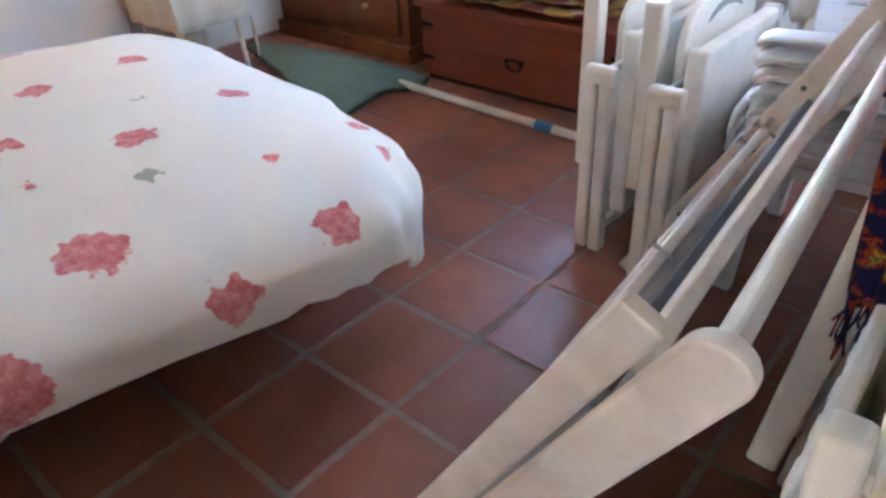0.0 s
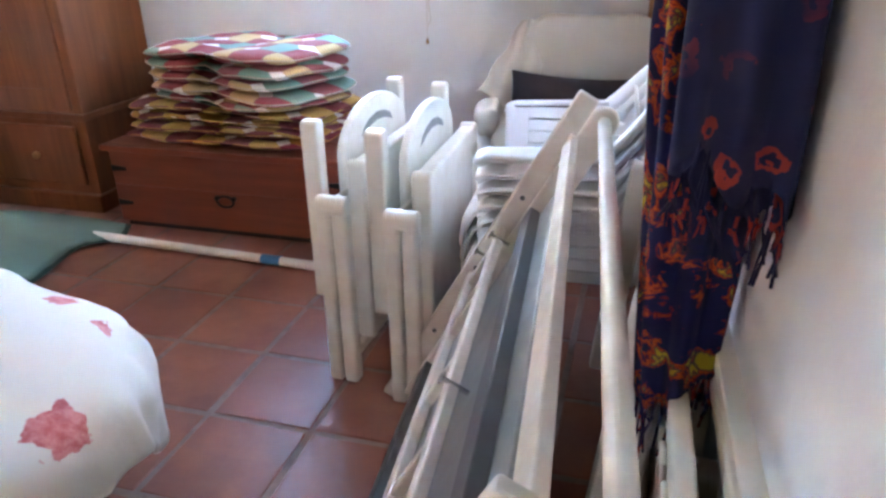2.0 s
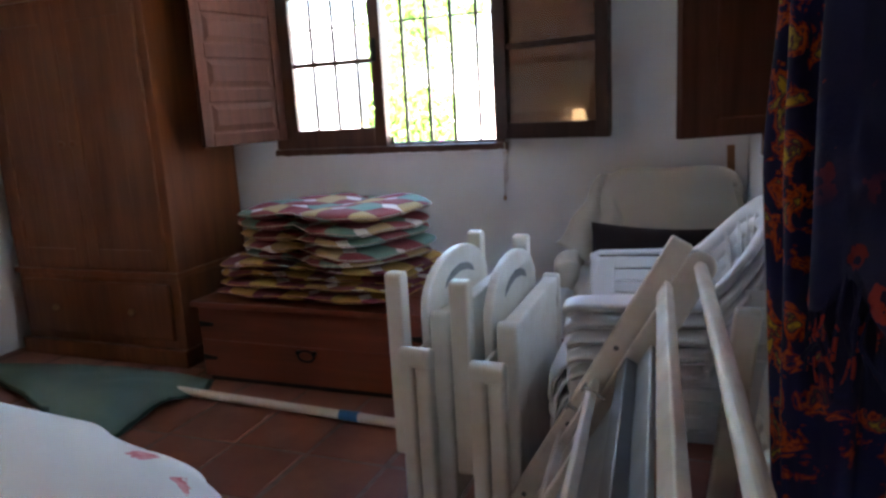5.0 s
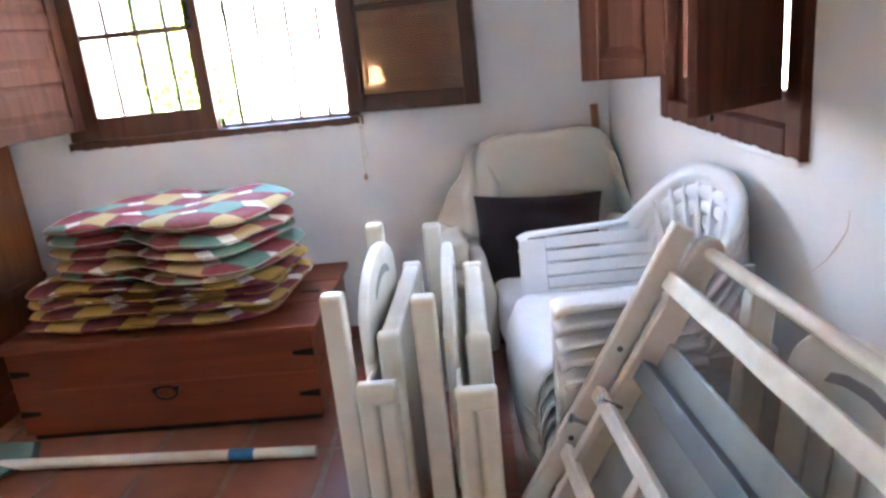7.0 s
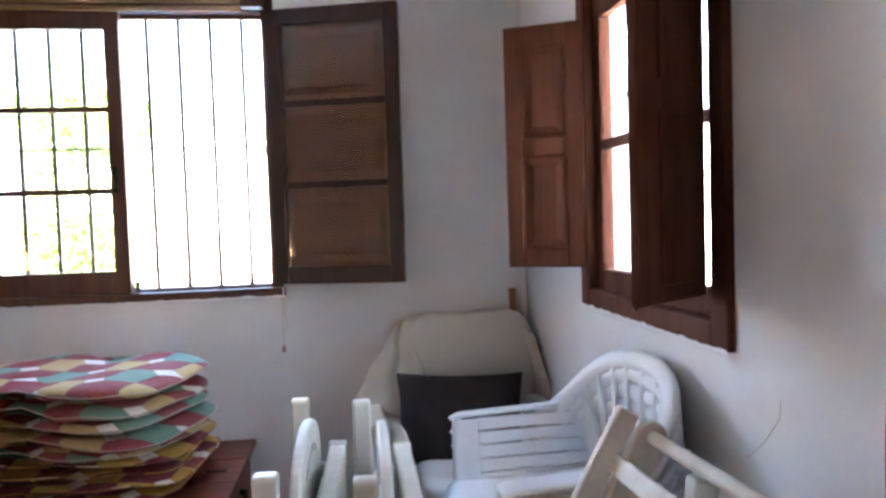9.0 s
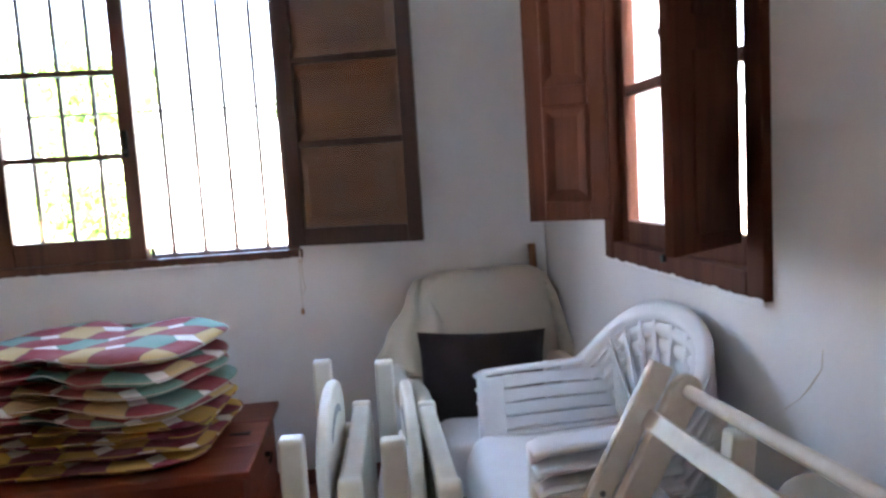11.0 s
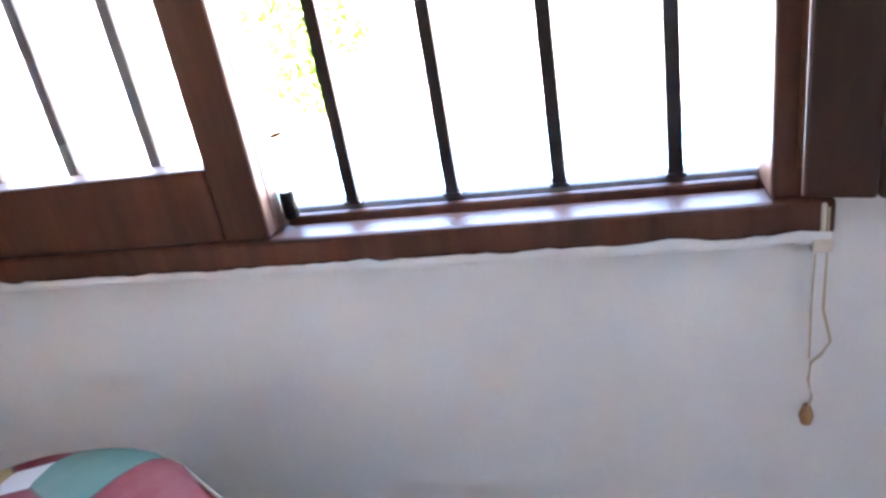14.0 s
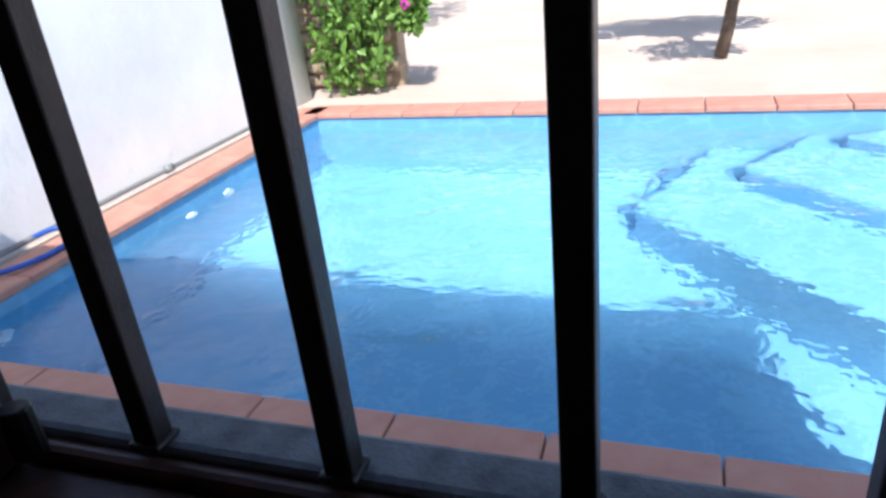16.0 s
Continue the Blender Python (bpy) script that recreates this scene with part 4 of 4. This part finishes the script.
sheet(bm, 30, 30, left_drape)
mesh("hanging_throw", bm, BEIGE, arm, smooth=True, thick=0.006)
soft_box("throw_knot", -0.49, -0.37, -0.16, 0.20, 0.50, 0.63, 0.1, BEIGE, arm, 0, 6, 0.6, 0.05)
bm = bmesh.new()
beam(bm, (-0.41, -0.05, 0.60), (-0.56, -0.22, 0.02), 0.07, 0.10, (0.4, 1, 0))
mesh("plastic_arm", bm, PLASTIC2, arm, 0.02, segments=3)
bm = bmesh.new()
sheet(bm, 30, 30, lambda u, v: Vector((0.30 + 0.10 * (1 - v) ** 0.8 + 0.012 * math.sin(u * 14), 0.26 - 0.30 * u * (1 - 0.55 * v) + 0.012 * math.sin(v * 11 + u * 4), 0.30 + 0.66 * v - 0.06 * u * v)))
mesh("hanging_throw", bm, BEIGE, arm, smooth=True, thick=0.006)
for x in (-0.24, 0.24):
    for y in (-0.30, 0.24):
        block("leg", WALNUT, [(x - 0.02, x + 0.02, y - 0.02, y + 0.02, 0, 0.23)], arm, 0.004)
bm = bmesh.new()


def pillow_side(sign):
    def pt(u, v):
        x, y = 2 * u - 1, 2 * v - 1
        puff = ((1 - x * x) * (1 - y * y)) ** 0.45
        pinch_x, pinch_y = 1 - 0.07 * (1 - y * y), 1 - 0.07 * (1 - x * x)
        crease = 0.012 * noise.noise(Vector((x * 2.6, y * 2.6, sign * 3)))
        return Vector((0.275 * x * pinch_x, sign * 0.075 * puff + crease, 0.21 * y * pinch_y))
    return pt


for sign in (-1, 1):
    sheet(bm, 26, 22, pillow_side(sign))
bmesh.ops.remove_doubles(bm, verts=bm.verts, dist=0.001)
pil = tagged(mesh("throw_pillow", bm, DARKCLOTH, smooth=True), "square dark brown pillow propped on the draped armchair", "pillow")
pil.matrix_basis = pose(-0.005, 3.05, 0.565, -15, 2, -4)
stick = tagged(block("wooden_batten", RAWWOOD, [(-0.016, 0.016, -0.012, 0.012, 0, 1.09)], None, 0.004, pose(0.352, 3.40, 0, -3, -1, 10)), "raw wooden batten standing in the corner behind the chair", "batten")

# ---- folded table frame leaning along the wall ----
lean = radians(60.2)
TBL = Matrix.Translation((-0.36, 1.62, 0.018)) @ Matrix.Rotation(radians(4.4), 4, "Z")
table = thing("folded_table_frame", "white wooden folding table frame with grey top leaning along the wall", "folding table", TBL)


def on(s, n, y):
    """A place on the leaning frame: s up the slope, n behind it, y along it from its far end."""
    return Vector((s * math.cos(lean) + n * math.sin(lean), y, s * math.sin(lean) - n * math.cos(lean)))


LONG = -1.32
for y, end, back in ((0.0, 1.115, 0.0), (LONG + 0.012, 1.045, -0.006)):
    bm = bmesh.new()
    beam(bm, on(0, 0, y), on(end, back, y), 0.056, 0.026)
    mesh("front_leg", bm, PAINTWOOD, table, 0.006)
for y in (0.0, LONG):
    bm = bmesh.new()
    mm = Matrix.Translation(on(0.06, 0.062, y - 0.03)) @ Matrix.Rotation(-lean, 4, "Y") @ Matrix(((1, 0, 0, 0), (0, 0, 1, 0), (0, 1, 0, 0), (0, 0, 0, 1)))
    outline(bm, [(x, q - 0.036) for x, q in rounded(1.06, 0.072, 0.035, 8, (0, 1, 1, 0))], 0.027, mm)
    mesh("rear_leg", bm, PAINTWOOD, table, 0.006)
bm = bmesh.new()
rod(bm, on(1.085, 0.062, 0), on(1.085, 0.062, LONG - 0.03), 0.0155, 0.0155, 18)
mesh("round_rail", bm, PAINTWOOD, table, smooth=False)
bm = bmesh.new()
beam(bm, on(0.992, 0.022, -0.014), on(0.990, 0.026, LONG + 0.012), 0.022, 0.045, (math.cos(lean), 0, math.sin(lean)))
mesh("flat_rail", bm, PAINTWOOD, table, 0.004)
bm = bmesh.new()
for s in (0.52, 0.685):
    beam(bm, on(s, 0.0, -0.02), on(s, 0.0, LONG + 0.116), 0.022, 0.034, (math.cos(lean), 0, math.sin(lean)))
for k in range(5):
    y = -0.08 - k * 0.265
    beam(bm, on(0.53, 0.004, y), on(0.675, 0.004, y), 0.02, 0.03)
pieces("ladder_rail", bm, PAINTWOOD, table, bevel=0.004)
bm = bmesh.new()
beam(bm, on(0.50, 0.058, -0.10), on(0.50, 0.058, LONG + 0.12), 0.014, 0.76, (math.cos(lean), 0, math.sin(lean)))
mesh("grey_top", bm, GREYPANEL, table, 0.004)
bm = bmesh.new()
beam(bm, on(0.795, 0.036, -0.09), on(0.795, 0.036, LONG + 0.11), 0.03, 0.05, (math.cos(lean), 0, math.sin(lean)))
beam(bm, on(0.22, 0.036, -0.09), on(0.22, 0.036, LONG + 0.11), 0.03, 0.05, (math.cos(lean), 0, math.sin(lean)))
pieces("top_rim", bm, DARKGREY, table, bevel=0.003)
bm = bmesh.new()
for s, y in ((0.70, -0.10), (0.70, -0.75), (0.60, -0.02)):
    rod(bm, on(s, -0.03, y), on(s, 0.03, y), 0.005)
    tube(bm, [on(s + 0.010 * math.cos(a), -0.026, y + 0.010 * math.sin(a)) for a in [k * math.tau / 12 for k in range(13)]], 0.003, 6)
pieces("wing_bolt", bm, STEEL, table, bevel=0)
bm = bmesh.new()
for s, y in ((0.55, -0.0135), (0.30, -0.0135), (0.80, -0.0135)):
    rod(bm, on(s, 0, y - 0.001), on(s, 0, y - 0.003), 0.007)
pieces("bolt_head", bm, DARKGREY, table, bevel=0)

# ---- cloths on the wall ----


def hanging(name, label, m, z0, z1, rx, ry, folds, mat, seed, taper, part="cloth", uneven=0.05, gather=0.0):
    t = thing(name, label, "cloth", m)
    bm = bmesh.new()

    def pt(u, v):
        a = u * math.tau
        low = z0 + uneven * math.sin(a * 1.0 + seed) + 0.02 * math.sin(a * 5)
        zz = z1 + (low - z1) * v
        k = taper + (1 - taper) * min(1, v * 1.15)
        pleat = 1 + 0.17 * math.sin(folds * a + 2.2 * noise.noise(Vector((seed, v * 2, u * 3)))) + 0.12 * noise.noise(Vector((math.cos(a) * 2, math.sin(a) * 2, zz * 4 + seed)))
        draw = max(0.0, v - 0.6) / 0.4 * gather
        return Vector((rx * (k * pleat * math.cos(a) * (1 - draw) + 0.3 * draw), ry * k * (1 - draw) * pleat * math.sin(a), zz - 1.15))

    sheet(bm, 120, 60, pt, closed=True)
    mesh(part, bm, mat, t, smooth=True, thick=0.003)
    return t, pt


sar, pt = hanging("printed_sarong", "navy sarong printed in orange and yellow hanging on the wall", pose(0.398, 0.86, 1.15, 0, 0, 0), 0.725, 2.05, 0.082, 0.085, 7, SARONG, 1.3, 0.42, gather=0.38)
bm = bmesh.new()
rng = random.Random(2)
for k in range(46):
    p = pt(k / 46, 1.0)
    tube(bm, [p + Vector((0, 0, 0.01)), p + Vector((rng.uniform(-0.008, 0.008), rng.uniform(-0.008, 0.008), -0.03)), p + Vector((rng.uniform(-0.014, 0.014), rng.uniform(-0.014, 0.014), -rng.uniform(0.05, 0.085)))], 0.0022, 5)
tagged(mesh("fringe", bm, SARONG, sar), kind="stuff")
over, pt = hanging("navy_scarf", "dark navy printed scarf with a fringe on the same hook", pose(0.413, 0.675, 1.15, 0, 0, 0), 1.10, 2.06, 0.058, 0.06, 6, SCARF, 4.1, 0.6, uneven=0.04)
bm = bmesh.new()
for k in range(40):
    p = pt(k / 40, 1.0)
    tube(bm, [p + Vector((0, 0, 0.01)), p + Vector((rng.uniform(-0.008, 0.008), rng.uniform(-0.008, 0.008), -0.03)), p + Vector((rng.uniform(-0.014, 0.014), rng.uniform(-0.014, 0.014), -rng.uniform(0.05, 0.08)))], 0.0022, 5)
tagged(mesh("fringe", bm, SCARF, over), kind="stuff")
mag, pt = hanging("magenta_scarf", "bright magenta cotton scarf hanging on the wall", pose(0.425, 1.06, 1.15, 0, 0, 0), 0.95, 2.05, 0.034, 0.085, 5, MAGENTA, 2.2, 0.7)
for x, y in ((0.47, 0.77), (0.465, 1.06)):
    hook = thing("coat_hook", "black iron coat hook on the wall", "hook", Matrix.Translation((x, y, 2.04)), "coat hooks")
    bm = bmesh.new()
    tube(bm, [(0.018, 0, 0.05), (0.0, 0, 0.03), (-0.02, 0, 0.0), (-0.045, 0, 0.0), (-0.06, 0, 0.03)], 0.006)
    slab(bm, 0.008, 0.022, -0.02, 0.02, -0.02, 0.08)
    mesh("peg", bm, BLACK, hook, 0.002)

# ---- lamp behind the camera, mirrored in the open casement ----
lamp = thing("wall_lamp", "small lit wall lamp with a warm shade", "lamp", Matrix.Translation((XL + 0.13, -0.42, 1.15)) @ Matrix.Rotation(radians(-90), 4, "Z"))
bm = bmesh.new()
rod(bm, (0, 0, -0.09), (0, 0, 0.09), 0.09, 0.06, 24)
bmesh.ops.delete(bm, geom=[f for f in bm.faces if abs(f.normal.z) > 0.9], context="FACES_ONLY")
GLOWN = Nodes("lit_lamp_shade")
GLOWN.bsdf.inputs["Emission Color"].default_value, GLOWN.bsdf.inputs["Emission Strength"].default_value = (1.0, 0.62, 0.32, 1), 0.6
mesh("shade", bm, GLOWN.finish((0.8, 0.62, 0.4), 0.9), lamp, smooth=True, thick=0.003)
block("bracket", BLACK, [(-0.02, 0.02, -0.12, -0.10, -0.08, 0.08), (-0.008, 0.008, -0.11, 0.0, -0.01, 0.01)], lamp, 0.003)

# ---- outside ----
px0, px1, py0, py1 = -4.22, 1.6, 4.90, 8.85
bm = bmesh.new()
R = 400
for x0, x1, y0, y1 in ((-R, px0, -R, R), (px1, R, -R, R), (px0, px1, py1, R), (px0, px1, -R, py0)):
    vs = [bm.verts.new(p) for p in ((x0, y0, -0.02), (x1, y0, -0.02), (x1, y1, -0.02), (x0, y1, -0.02))]
    bm.faces.new(vs)
bmesh.ops.remove_doubles(bm, verts=bm.verts, dist=0.001)
setting(mesh("ground", bm, GROUND), "pale dusty garden ground round the pool", "ground")
pool = setting(new("pool"), "sunlit blue swimming pool with corner steps", "pool")
bm = bmesh.new()
DEEP = -1.35
for a, b, c, d in (((px0, py0), (px1, py0), 0, 0), ((px1, py0), (px1, py1), 0, 0), ((px1, py1), (px0, py1), 0, 0), ((px0, py1), (px0, py0), 0, 0)):
    vs = [bm.verts.new(p) for p in ((*a, -0.015), (*b, -0.015), (*b, DEEP), (*a, DEEP))]
    bm.faces.new(vs)
bm.faces.new([bm.verts.new(p) for p in ((px0, py0, DEEP), (px1, py0, DEEP), (px1, py1, DEEP), (px0, py1, DEEP))])
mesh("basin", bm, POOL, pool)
for k in range(3):
    bm = bmesh.new()
    # the steps run slantwise across the far corner
    edge, deep = ((6.4, -0.75), (7.5, -0.45), (8.6, -0.20))[k]
    bend = edge / 2 - 4.5 + 0.12 * k
    outline(bm, [(px1, max(py0, edge - px1)), (px1, py1), (bend + 0.5, py1), (bend, edge - bend)] + ([(edge - py0, py0), (px1, py0)] if edge - px1 < py0 else []), 0.6, Matrix.Translation((0, 0, deep - 0.3)))
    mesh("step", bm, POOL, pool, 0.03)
bm = bmesh.new()
sheet(bm, 40, 30, lambda u, v: Vector((px0 + 0.002 + (px1 - px0 - 0.004) * u, py0 + 0.002 + (py1 - py0 - 0.004) * v, -0.10)))
for f in bm.faces:
    f.normal_update()
water = mesh("water", bm, WATER, smooth=True)
if water.data.polygons[0].normal.z < 0:
    water.data.flip_normals()
wat = setting(water, "clear rippled pool water", "water")
wat.visible_shadow = False
bm = bmesh.new()
for y in (5.35, 6.9, 7.35):
    rod(bm, (px0 + 0.001, y, -0.32), (px0 + 0.02, y, -0.32), 0.055, 0.055, 16)
pieces("pool_inlet", bm, PLASTIC2, pool)

coping = setting(new("pool_edge"), "terracotta coping slabs round the pool", "coping")
bm = bmesh.new()
slab(bm, -0.247, 0.247, -0.15, 0.15, -0.025, 0.025)
slab_ob = mesh("coping_slab", bm, COPING, coping, 0.01)
slab_data = slab_ob.data
slab_ob.matrix_basis = pose(px0 + 0.1, py0 - 0.13, 0.0)


def lay(x, y, turn, s=1.0):
    o = slab_ob.copy()
    scene.collection.objects.link(o)
    o.matrix_basis = pose(x, y, 0.0, 0, 0, turn) @ Matrix.Diagonal((1, s, 1, 1))
    return o


for k in range(1, 12):
    lay(px0 + 0.1 + 0.5 * k, py0 - 0.13, 0)
for k in range(12):
    lay(px0 + 0.1 + 0.5 * k, py1 + 0.145, 0, 1.1)
for k in range(9):
    lay(px0 - 0.13, py0 - 0.05 + 0.5 * k, 90)
    lay(px1 + 0.13, py0 - 0.05 + 0.5 * k, 90)

bm = bmesh.new()
slab(bm, -5.0, -4.66, 3.7, 9.6, -0.3, 2.6)
bmesh.ops.subdivide_edges(bm, edges=bm.edges, cuts=10, use_grid_fill=True)
for v in bm.verts:
    v.co.x += 0.03 * noise.noise(v.co * 1.3)
setting(mesh("garden_wall", bm, OUTER, smooth=True), "whitewashed garden wall along the pool", "wall")
pipe = thing("grey_pipe", "thin grey pipe along the foot of the garden wall", "pipe")
bm = bmesh.new()
tube(bm, [(-4.60, 5.2 + 0.25 * k, 0.045) for k in range(16)], 0.018)
rod(bm, (-4.60, 7.2, 0.045), (-4.60, 7.28, 0.045), 0.028)
mesh("run", bm, GREYPANEL, pipe, smooth=True)
hose = thing("garden_hose", "blue garden hose looped beside the pool", "hose")
bm = bmesh.new()
tube(bm, [(-4.45 + 0.16 * math.cos(a), 5.85 + 0.34 * math.sin(a) + 0.03 * math.sin(3 * a), 0.042 + 0.012 * math.sin(a * 2) ** 2) for a in [k * math.tau / 40 * 1.15 for k in range(41)]] , 0.016)
mesh("loop", bm, HOSE, hose, smooth=True)


def stones(name, label, x0, x1, y, height, seed):
    w = setting(new(name), label, "wall")
    r = random.Random(seed)
    shapes = []
    for k in range(5):
        bm = bmesh.new()
        bmesh.ops.create_icosphere(bm, subdivisions=2, radius=1)
        for v in bm.verts:
            v.co = Vector([math.copysign(abs(c) ** 0.7, c) for c in v.co]) + noise.noise_vector(v.co * 1.5 + Vector((k * 5, 0, 0))) * 0.22
        o = mesh("stone", bm, STONE, w)
        shapes.append(o)
    n, z, row = 0, 0.08, 0
    while z < height:
        x = x0 + r.uniform(0, 0.1)
        while x < x1:
            s = r.uniform(0.09, 0.15)
            base = shapes[n % 5]
            o = base if n < 5 else base.copy()
            if n >= 5:
                scene.collection.objects.link(o)
            o.matrix_basis = pose(x, y + r.uniform(-0.03, 0.03), z, r.uniform(-15, 15), r.uniform(-15, 15), r.uniform(-30, 30)) @ Matrix.Diagonal((s, 0.11, 0.085, 1))
            x += s * 1.75
            n += 1
        z += 0.15
    block("mortar", STONE, [(x0 - 0.05, x1 + 0.05, y + 0.02, y + 0.22, -0.1, height - 0.05)], w, 0.02)


stones("rubble_wall", "low rubble stone wall behind the pool", -5.1, -3.9, 10.1, 1.7, 3)


def foliage(bm, r, middle, radii, count, size):
    for _ in range(count):
        d = Vector((r.gauss(0, 1), r.gauss(0, 1), r.gauss(0, 1))).normalized()
        rad = r.uniform(0.35, 1.0) ** 0.5 * (1 + 0.35 * noise.noise(d * 2.3 + Vector(middle)))
        p = Vector(middle) + Vector((d.x * radii[0], d.y * radii[1], d.z * radii[2])) * rad
        if p.z < 0.02:
            continue
        q = Euler((r.uniform(0, 6.3), r.uniform(0, 6.3), r.uniform(0, 6.3)))
        s = size * r.uniform(0.6, 1.3)
        vs = []
        for x, y, zz in ((-1, 0, 0), (-0.2, -0.5, 0.08), (1, 0, -0.1), (-0.2, 0.5, 0.08)):
            c = Vector((x * s, y * s, zz * s))
            c.rotate(q)
            vs.append(bm.verts.new(p + c))
        bm.faces.new((vs[0], vs[1], vs[2]))
        bm.faces.new((vs[0], vs[2], vs[3]))


def limbs(bm, base, height, spread, seed, r0, lean=(0, 0)):
    r = random.Random(seed)
    b = Vector(base)
    topp = b + Vector((lean[0], lean[1], height))
    trunk = [b.lerp(topp, k / 8) + Vector((0.03 * math.sin(k), 0.03 * math.cos(k * 1.4), 0)) for k in range(9)]
    tube(bm, trunk, lambda f: r0 * (1.15 - 0.6 * f), 9)
    ends = []
    for k in range(7):
        s = trunk[4 + k % 5]
        e = s + Vector((r.uniform(-1, 1) * spread, r.uniform(-1, 1) * spread, r.uniform(0.3, 0.9) * height * 0.45))
        mid = s.lerp(e, 0.5) + Vector((0, 0, 0.08))
        tube(bm, [s, mid, e], lambda f: r0 * 0.45 * (1.1 - 0.9 * f), 6)
        ends.append(e)
    return ends


def tree(label, base, height, spread, seed, r0, crown, leaves, size, mat, lean=(0, 0), name="garden_tree"):
    t = thing(name, label, "tree")
    bm = bmesh.new()
    ends = limbs(bm, base, height, spread, seed, r0, lean)
    mesh("trunk", bm, BARK, t, smooth=True)
    bm = bmesh.new()
    r = random.Random(seed + 50)
    for e in ends:
        foliage(bm, r, e, (crown, crown, crown * 0.7), leaves, size)
    tagged(mesh("crown", bm, mat, t), kind="stuff")
    return t


bush = thing("flowering_bush", "leafy green climber with magenta blooms on the stone wall", "bush", Matrix.Translation((0.14, 0, 0)))
bm = bmesh.new()
limbs(bm, (-4.3, 9.75, 0), 1.5, 0.5, 8, 0.03)
mesh("stem", bm, BARK, bush)
bm = bmesh.new()
r = random.Random(12)
for c, rad in (((-4.35, 9.75, 0.45), (0.42, 0.28, 0.45)), ((-4.15, 9.7, 1.0), (0.5, 0.32, 0.45)), ((-4.55, 9.75, 1.4), (0.55, 0.35, 0.5)), ((-3.85, 9.8, 1.3), (0.4, 0.3, 0.45)), ((-3.7, 9.75, 0.85), (0.2, 0.15, 0.3))):
    foliage(bm, r, c, rad, 750, 0.055)
tagged(mesh("leaves", bm, LEAF, bush), kind="stuff")
bm = bmesh.new()
for c in ((-3.66, 9.6, 0.85), (-4.0, 9.5, 1.25), (-3.8, 9.6, 1.5), (-4.6, 9.4, 1.7)):
    foliage(bm, r, c, (0.05, 0.05, 0.05), 30, 0.03)
tagged(mesh("bloom", bm, FLOWER, bush), kind="stuff")
tree("slender young tree with an airy crown on dusty ground", (-0.70, 10.9, 0), 2.4, 0.8, 5, 0.06, 0.55, 900, 0.06, LEAFD, (0.25, 0.15))
tree("broad leafy tree beyond the pool", (-6.5, 14.5, 0), 3.2, 1.4, 15, 0.14, 1.1, 520, 0.10, LEAF)
tree("broad leafy tree beyond the pool", (1.2, 15.5, 0), 3.4, 1.4, 25, 0.14, 1.1, 520, 0.10, LEAFD)
# unseen tree, added to keep sun from the east window
tree("leafy tree invented to shade the east window", (3.4, 3.6, 0), 2.8, 0.9, 35, 0.10, 0.8, 520, 0.07, LEAF)
bm = bmesh.new()
slab(bm, -30, 30, 21, 21.3, -0.3, 2.4)
setting(mesh("far_garden_wall", bm, OUTER), "whitewashed wall at the far end of the garden", "wall")

# ---- floor tiles ----
bm = bmesh.new()
S = 0.1675
lo = [bm.verts.new(p) for p in ((-S, -S, -0.012), (S, -S, -0.012), (S, S, -0.012), (-S, S, -0.012))]
mid = [bm.verts.new(p) for p in ((-S, -S, -0.004), (S, -S, -0.004), (S, S, -0.004), (-S, S, -0.004))]
hi = [bm.verts.new((c.co.x * 0.972, c.co.y * 0.972, 0.0)) for c in mid]
bm.faces.new(hi)
for a, b in ((lo, mid), (mid, hi)):
    for k in range(4):
        bm.faces.new((a[k], a[(k + 1) % 4], b[(k + 1) % 4], b[k]))
tile = mesh("floor_tile", bm, TILE, floor)
r = random.Random(7)
P = 0.352
x_first, y_first = -0.54 + P / 2 + 2 * P, 1.405 + P / 2
count = 0
for i in range(-11, 3):
    for j in range(-11, 6):
        x, y = x_first + i * P - P, y_first + j * P
        if x < XL - 0.15 or x > 0.62 or y < YB - 0.1 or y > YW + 0.1:
            continue
        o = tile if count == 0 else tile.copy()
        if count:
            scene.collection.objects.link(o)
        o.matrix_basis = pose(x + r.uniform(-0.002, 0.002), y + r.uniform(-0.002, 0.002), r.uniform(-0.0012, 0.0008), r.uniform(-0.15, 0.15), r.uniform(-0.15, 0.15), r.choice((0, 90, 180, 270)) + r.uniform(-0.4, 0.4))
        count += 1
